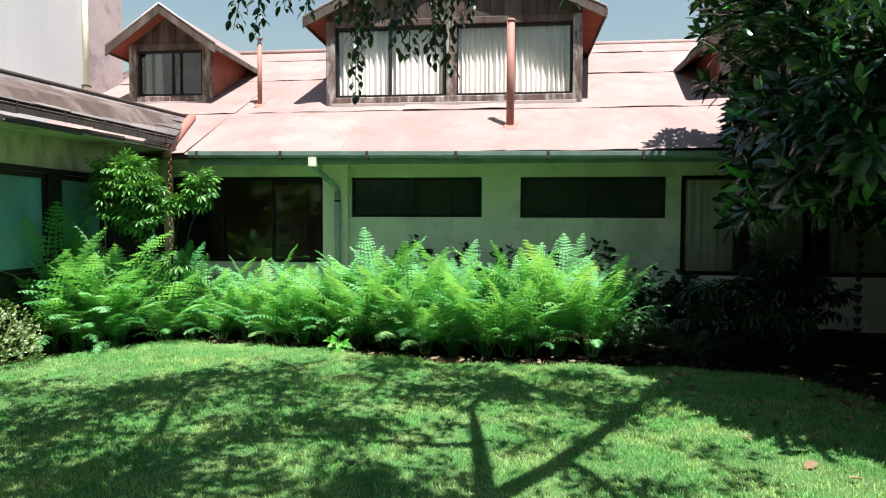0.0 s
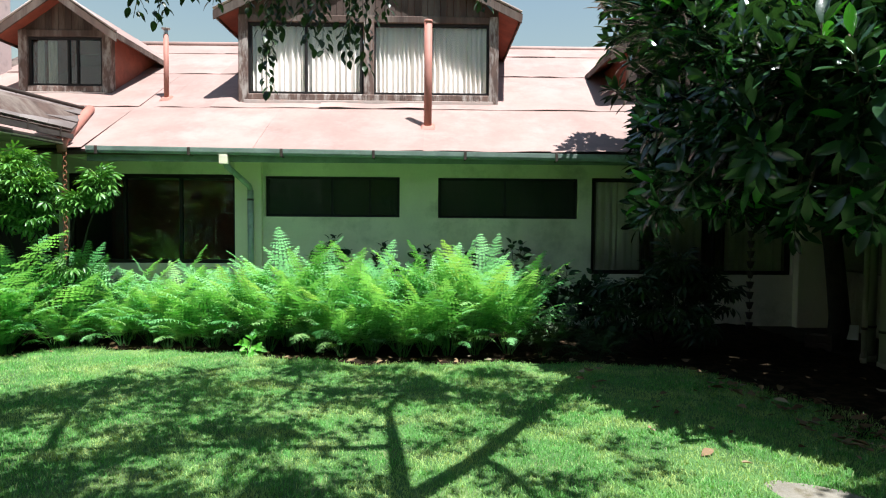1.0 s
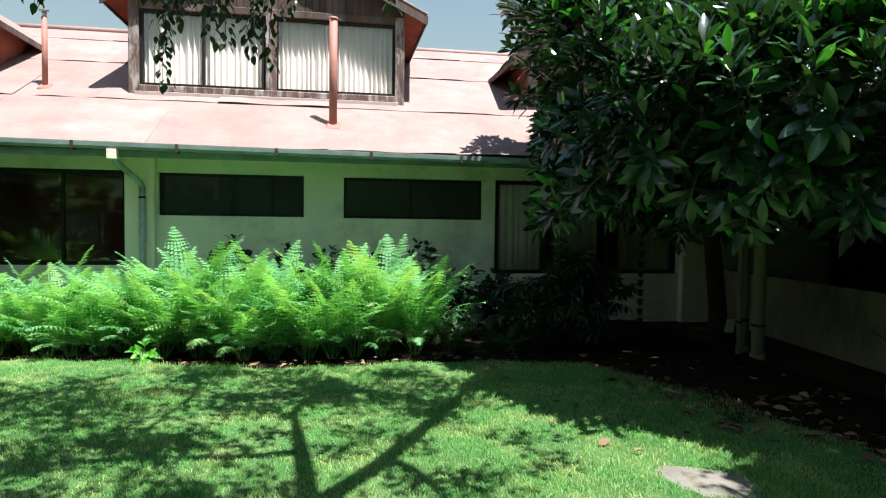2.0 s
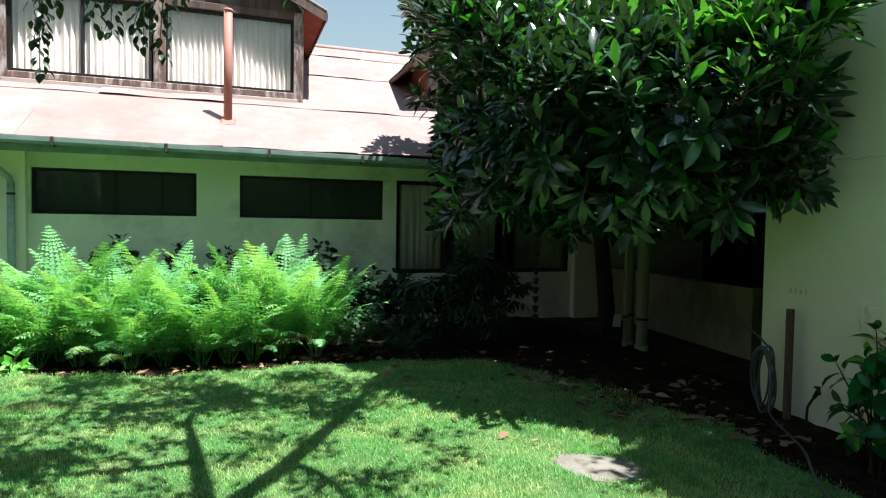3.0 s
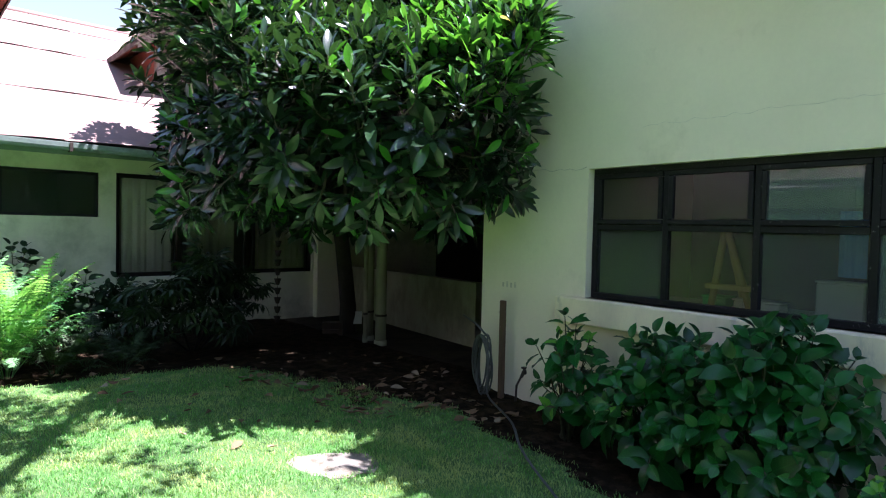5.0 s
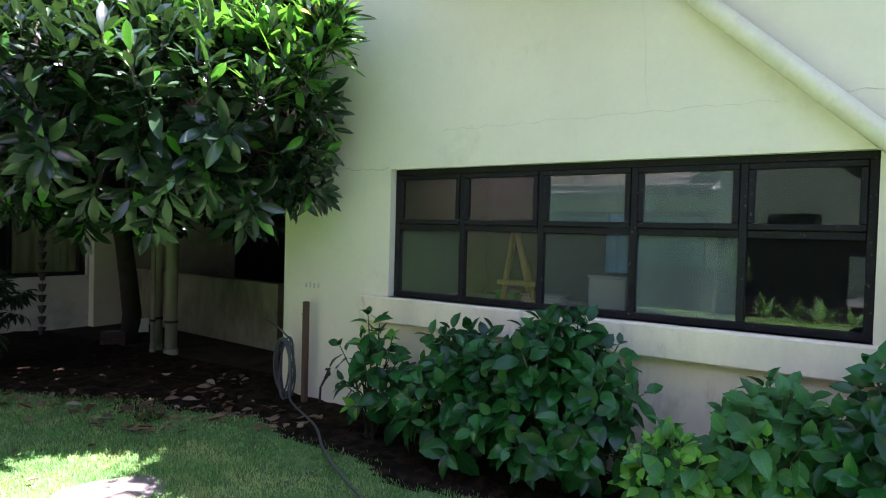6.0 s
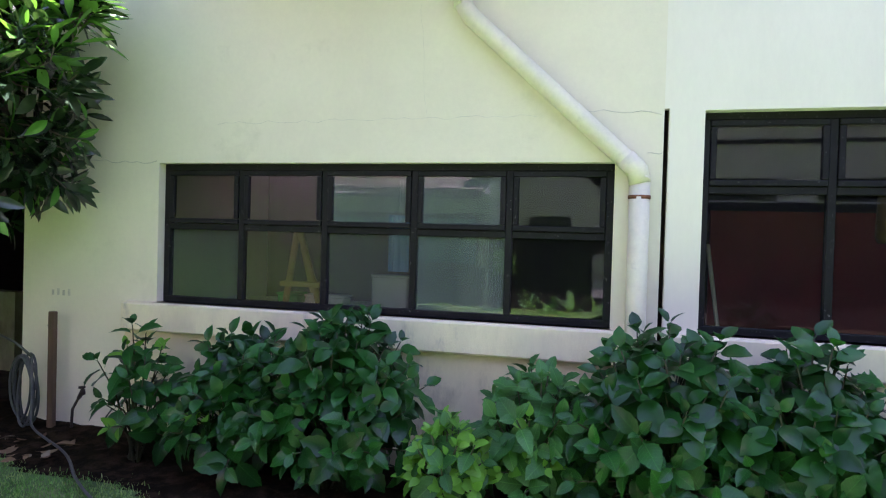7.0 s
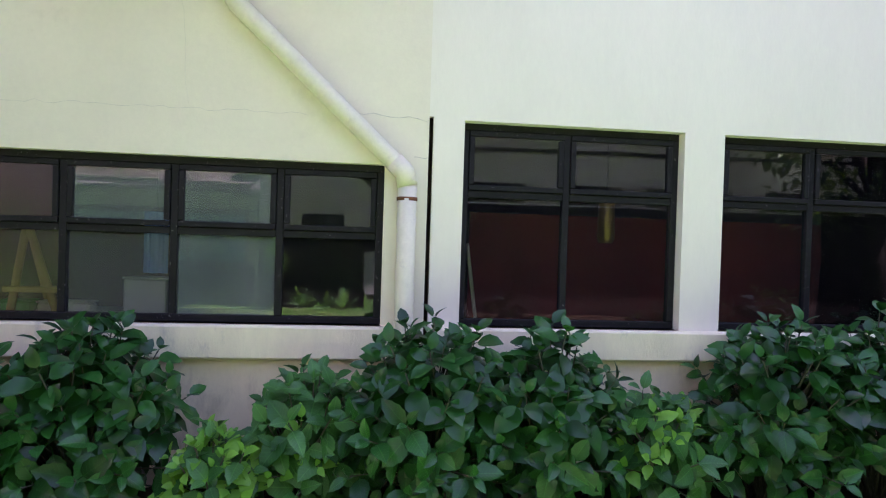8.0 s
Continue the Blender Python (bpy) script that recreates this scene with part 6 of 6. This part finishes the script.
def umbrella_plant(label, m, lobes, meshes, rnd):
    s = thing("umbrella_plant", label, "shrub", m)
    stems = bmesh.new()
    for (x, y, z), (rx, rz), n in lobes:
        c = Vector((x, y, z))
        b = Vector((x * 0.15, 0.2, 0))
        tube([b, b.lerp(c, 0.4) + Vector((0.03, 0, 0)), b.lerp(c, 0.75), c - Vector((0, 0, rz * 0.5))], [0.017, 0.014, 0.011, 0.008], 6, stems)
        for i in range(n):
            v = Vector((rnd.gauss(0, 1), rnd.gauss(0, 1), rnd.gauss(0.25, 0.9))).normalized()
            p = c + Vector((v.x * rx, v.y * rx, v.z * rz)) * rnd.uniform(0.5, 1.0) * (1.0 + 0.55 * noise.noise(v * 1.7 + c * 3))
            q = p - v * 0.12
            tube([c - Vector((0, 0, rz * 0.4)), c.lerp(q, 0.6), q], [0.006, 0.005, 0.003], 4, stems, cap=False)
            piece("leaf", meshes[rnd.randrange(2)], s, aim(q, v + Vector((0, 0, 0.2)), Vector((0, 0, 1)) + v * 0.6, rnd.uniform(0.85, 1.2), rnd.uniform(-0.4, 0.4)))
    tagged(part("stem_mass", stems, DARK_STEM, s), kind="stuff")
    return s


rnd = random.Random(51)
umbrella_plant("sunlit umbrella plant with clusters of finger-like leaves", pose(-4.95, 7.85, 0), [((-0.22, 0, 2.22), (0.38, 0.27), 190), ((0.02, -0.05, 1.98), (0.34, 0.28), 170), ((-0.44, 0, 1.92), (0.28, 0.34), 140), ((-0.1, 0, 1.62), (0.36, 0.24), 120), ((0.55, 0, 1.8), (0.22, 0.15), 55), ((0.83, 0, 2.0), (0.2, 0.26), 85), ((0.45, 0, 1.0), (0.2, 0.14), 24)], FINGERS, rnd)
umbrella_plant("small sunlit umbrella plant beside the pale garden front", pose(-5.0, 2.35, 0), [((0, 0, 1.15), (0.3, 0.3), 90)], FINGERS, rnd)
umbrella_plant("umbrella plant with drooping finger-like leaves, coloured dark for shade", pose(2.95, 7.75, 0), [((-0.45, 0, 0.72), (0.42, 0.36), 46), ((0.05, 0, 0.95), (0.42, 0.34), 48), ((0.5, 0, 0.68), (0.40, 0.36), 44), ((0.0, -0.25, 0.42), (0.62, 0.30), 44), ((-0.7, -0.1, 0.45), (0.3, 0.3), 24)], FINGERS_SHADE, rnd)

# ---- small-flowered bush at the lawn's edge ----
TINY = leaf_mat("small_pale_leaf", (0.19, 0.27, 0.09), (0.34, 0.43, 0.19), 0.5, 0.3, island=True)
PETAL = surface("white_petal", (0.75, 0.74, 0.66), 0.7, vary=0.08, scale=10)


def flower_bush():
    rnd = random.Random(61)
    b = thing("flowering_bush", "low pale bush dotted with tiny white flowers", "bush", pose(-5.75, 6.15, 0))
    ls, fs, st = [], [], bmesh.new()
    for i in range(900):
        v = Vector((rnd.gauss(0, 1), rnd.gauss(0, 1), abs(rnd.gauss(0.2, 1)))).normalized()
        p = Vector((v.x * 0.6, v.y * 0.5, 0.08 + v.z * 0.62)) * rnd.uniform(0.75, 1.05)
        if i % 9 == 0:
            tube([(p.x * 0.15, p.y * 0.15, 0), p * 0.6, p], [0.004, 0.003, 0.002], 4, st, cap=False)
        for k in range(3):
            ls.append(aim(p + Vector((rnd.gauss(0, 0.02), rnd.gauss(0, 0.02), rnd.gauss(0, 0.02))), v + Vector((rnd.uniform(-0.8, 0.8), rnd.uniform(-0.8, 0.8), rnd.uniform(-0.3, 0.8))), v, rnd.uniform(0.8, 1.3)))
        if i % 3 == 0:
            for k in range(5):
                a = k * 1.257
                fs.append(aim(p * 1.04, Vector((math.cos(a), math.sin(a), 0.3)), v + Vector((0, 0, 0.5)), 1.0))
    tagged(part("stem_mass", st, GREEN_STEM, b), kind="stuff")
    for nm, tpl, ms, mt in (("leaves", leaf_template(0.04, 0.02, 3), ls, TINY), ("flowers", leaf_template(0.012, 0.011, 2), fs, PETAL)):
        o = new(nm, scatter_mesh(nm, tpl, ms, mt))
        o.parent = b
        tagged(o, kind="stuff")


flower_bush()

# ---- small things ----
st = bmesh.new()
ring = STONE_RING
top = [st.verts.new((x, y, 0.018 + 0.006 * math.sin(x * 9))) for x, y in ring]
low = [st.verts.new((x + 0.03 * (x - 2.26), y + 0.03 * (y - 3.5), -0.03)) for x, y in ring]
st.faces.new(top[::-1])
for i in range(len(ring)):
    j = (i + 1) % len(ring)
    st.faces.new((top[i], top[j], low[j], low[i]))
bmesh.ops.recalc_face_normals(st, faces=st.faces[:])
slab_thing = thing("stepping_stone", "flat pale irregular paving stone sunk in the lawn", "stone", pose(0, 0, 0))
part("stone", st, STONE, slab_thing)

DRY = leaf_mat("dry_leaf", (0.11, 0.06, 0.03), (0.28, 0.19, 0.11), 0.8, 0.15, (0.31, 0.25, 0.18), 0.88, spec=0.2)
DRY_MESH = [mesh_from_template("leaf", leaf_template(0.15, 0.07, 5, f, d, 1.25, 0, 0.03, 0.5), DRY) for f, d in ((0.7, -0.12), (0.4, 0.1), (-0.5, -0.1))]
rnd = random.Random(71)
k = 0
while k < 230:
    x, y = rnd.uniform(1.4, 4.6), rnd.uniform(3.4, 7.2)
    if x + y < 6.0 or (x > 4.1 and y < 4.9) or (k % 5 and not lawn_edge(x, y) and y > 5.2) or (lawn_edge(x, y) and shade_of(x, y) < 0.12 and k % 6):
        continue
    o = new("fallen_leaf", DRY_MESH[rnd.randrange(3)])
    o.matrix_world = Matrix.Translation((x, y, 0.045 if lawn_edge(x, y) else 0.03)) @ Euler((rnd.uniform(-0.5, 0.5), rnd.uniform(-0.12, 0.12), rnd.uniform(0, 6.28))).to_matrix().to_4x4() @ Matrix.Scale(rnd.choice((0.35, 0.45, 0.55, 0.7, 0.9)), 4)
    tagged(o, "dry brown curled leaf fallen on the ground", "leaf", "fallen leaves under the tree")
    k += 1

rnd = random.Random(77)
for k in range(70):
    x = rnd.uniform(-4.9, 1.6)
    y = along(x, FRONT) + rnd.uniform(-0.2, 0.18)
    o = new("dry_scrap", DRY_MESH[rnd.randrange(3)])
    o.matrix_world = Matrix.Translation((x, y, 0.02 + 0.02 * lawn_edge(x, y))) @ Euler((rnd.uniform(-0.4, 0.4), rnd.uniform(-0.12, 0.12), rnd.uniform(0, 6.28))).to_matrix().to_4x4() @ Matrix.Scale(rnd.choice((0.35, 0.45, 0.6, 0.75)), 4)
    tagged(o, "dry brown scrap of fern at the edge of the bed", "leaf", "dry scraps before the ferns")

stake = thing("wooden_stake", "rough short wooden stake against the wall's corner", "stake", W2 @ pose(-4.32, -0.12, 0))
post = part("post", box(-0.027, 0.027, -0.025, 0.025, -0.1, 0.92, 0.006), STAKE_WOOD, stake)
part("nail", tube([(-0.05, -0.0, 0.80), (0.0, 0.0, 0.80)], 0.006, 6), IRON, post)
hose = thing("garden_hose", "grey rubber garden hose coiled on a stake, trailing over grass", "hose", W2 @ pose(-4.42, -0.2, 0))
coil = bmesh.new()
pts = []
for i in range(170):
    a = i / 170 * 2 * math.pi * 6.5
    r = 1 + 0.10 * math.sin(i * 0.37)
    pts.append((-0.07 + 0.105 * r * math.cos(a) + 0.02 * math.sin(i * 0.11), -0.02 + 0.035 * math.sin(i * 0.21), 0.335 + 0.27 * r * math.sin(a) - 0.05))
tube(pts, 0.0095, 6, coil)
part("coil", coil, HOSE_RUBBER, hose)
HM = (W2 @ pose(-4.42, -0.2, 0)).inverted()
tail = [W2 @ Vector((-4.40, -0.24, 0.56)), W2 @ Vector((-4.36, -0.27, 0.40)), W2 @ Vector((-4.30, -0.32, 0.18)), W2 @ Vector((-4.2, -0.40, 0.05)), Vector((3.86, 3.38, 0.03)), Vector((3.46, 2.94, 0.05)), Vector((3.22, 2.62, 0.05)), Vector((2.96, 2.22, 0.05)), Vector((2.6, 1.7, 0.06)), Vector((2.3, 0.9, 0.06))]
sm = []
for i in range(len(tail) - 1):
    p0, p1, p2, p3 = tail[max(i - 1, 0)], tail[i], tail[i + 1], tail[min(i + 2, len(tail) - 1)]
    for j in range(6):
        u = j / 6
        sm.append(HM @ (0.5 * ((2 * p1) + (p2 - p0) * u + (2 * p0 - 5 * p1 + 4 * p2 - p3) * u * u + (3 * p1 - p0 - 3 * p2 + p3) * u ** 3)))
part("tail", tube(sm, 0.0095, 6), HOSE_RUBBER, hose)
part("nozzle_end", tube([(0.0, -0.02, 0.56), (-0.15, -0.03, 0.66), (-0.36, -0.03, 0.73)], [0.0095, 0.0095, 0.0095], 6), HOSE_RUBBER, hose)
tap = thing("garden_tap", "dark old tap on a short pipe beside the wall", "tap", W2 @ pose(-4.04, -0.08, 0))
part("pipe", tube([(-0.12, 0.0, -0.1), (-0.10, -0.01, 0.12), (-0.02, -0.02, 0.24)], 0.011, 8), IRON, tap)
tap_body = part("body", tube([(-0.03, -0.02, 0.22), (0.02, -0.03, 0.29), (0.05, -0.05, 0.27)], [0.016, 0.02, 0.012], 8), IRON, tap)
part("wheel", tube([(0.0, -0.02, 0.305), (0.0, -0.02, 0.318)], 0.026, 10), IRON, tap_body)

sign = thing("plant_tag", "small white plate on a stick beside the trunk", "tag", pose(5.33, 7.86, 0, 0, 0, -30))
part("plate", box(-0.085, 0.085, -0.004, 0.004, 0.13, 0.32, 0.002), WHITE_ITEM, sign)
part("stick", tube([(0, 0.008, -0.05), (0, 0.008, 0.3)], 0.006, 6), IRON, sign)

crate = thing("crate", "small dark wooden crate beside the tree trunk", "crate", pose(5.02, 8.02, 0, 0, 0, -34))
for x0, x1, y0, y1 in ((-0.15, 0.15, -0.10, -0.085), (-0.15, 0.15, 0.085, 0.10), (-0.15, -0.135, -0.085, 0.085), (0.135, 0.15, -0.085, 0.085)):
    for z in (-0.03, 0.075):
        part("slat", box(x0, x1, y0, y1, z, z + 0.09, 0.003), OLD_WOOD, crate)
part("bottom", box(-0.135, 0.135, -0.085, 0.085, -0.03, -0.015), OLD_WOOD, crate)

cups = thing("cup_rain_chain", "dark rain chain of small cups hanging before the wall", "rain chain", pose(4.66, 9.1, 0))
cb = tube([(0, 0, 0), (0, 0, 0.02), (0, 0, 0.10)], [0.025, 0.032, 0.055], 10)
cup_me = mesh_of(cb, "cup", IRON, True)
for i in range(16):
    piece("cup", cup_me, cups, pose(0, 0, 0.05 + i * 0.15))
part("wire", tube([(0, 0, 0.05), (0, 0, 2.56)], 0.004, 5), IRON, cups)
wire = thing("hanging_wire", "thin dull cord hanging from the eaves", "cord", pose(3.1, 9.12, 0))
part("cord", tube([(0, 0, 0.95), (0.005, 0, 1.7), (0, 0, 2.45)], 0.003, 5), OLD_BEAM, wire)


# ---- garden trees behind, mirrored in the panes ----
FAR_LEAF = leaf_mat("garden_tree_leaf", (0.03, 0.07, 0.02), (0.07, 0.14, 0.035), 0.5, 0.25, island=True)


def garden_tree(x, y, h, r, seed):
    rnd = random.Random(seed)
    t = thing("garden_tree", "leafy garden tree standing behind the lawn", "tree", pose(x, y, -0.1), "garden trees")
    part("trunk", tube([(0, 0, 0), (0.1, 0.05, h * 0.25), (0.0, 0.1, h * 0.5), (0.1, 0, h * 0.8)], [0.2, 0.16, 0.12, 0.05], 9), BARK, t)
    ms = []
    for k in range(9):
        a = k * 2.4
        e = Vector((0.6 * r * math.cos(a), 0.6 * r * math.sin(a), h * (0.45 + 0.05 * k)))
        part("limb", tube([(0.05, 0.05, h * 0.35), e * 0.5 + Vector((0, 0, h * 0.22)), e], [0.07, 0.05, 0.02], 6), BARK, t)
    for k in range(70):
        v = Vector((rnd.gauss(0, 1), rnd.gauss(0, 1), rnd.gauss(0, 1))).normalized() * rnd.uniform(0.55, 1.0)
        c = Vector((v.x * r, v.y * r, h * 0.62 + v.z * h * 0.36))
        for i in range(36):
            p = c + Vector((rnd.gauss(0, 0.28), rnd.gauss(0, 0.28), rnd.gauss(0, 0.22)))
            ms.append(aim(p, (rnd.uniform(-1, 1), rnd.uniform(-1, 1), rnd.uniform(-0.7, 0.4)), (rnd.uniform(-0.5, 0.5), rnd.uniform(-0.5, 0.5), 1), rnd.uniform(1.9, 3.1)))
    fol = new("foliage", scatter_mesh("foliage", OVER_LEAF, ms, FAR_LEAF))
    fol.parent = t
    tagged(fol, kind="stuff")
    return t


for k, (x, y, h, r) in enumerate(((-2.4, -9.5, 7.5, 2.6), (0.8, -11.0, 8.0, 2.8), (4.5, -13.5, 8.0, 2.8))):
    garden_tree(x, y, h, r, 80 + k)
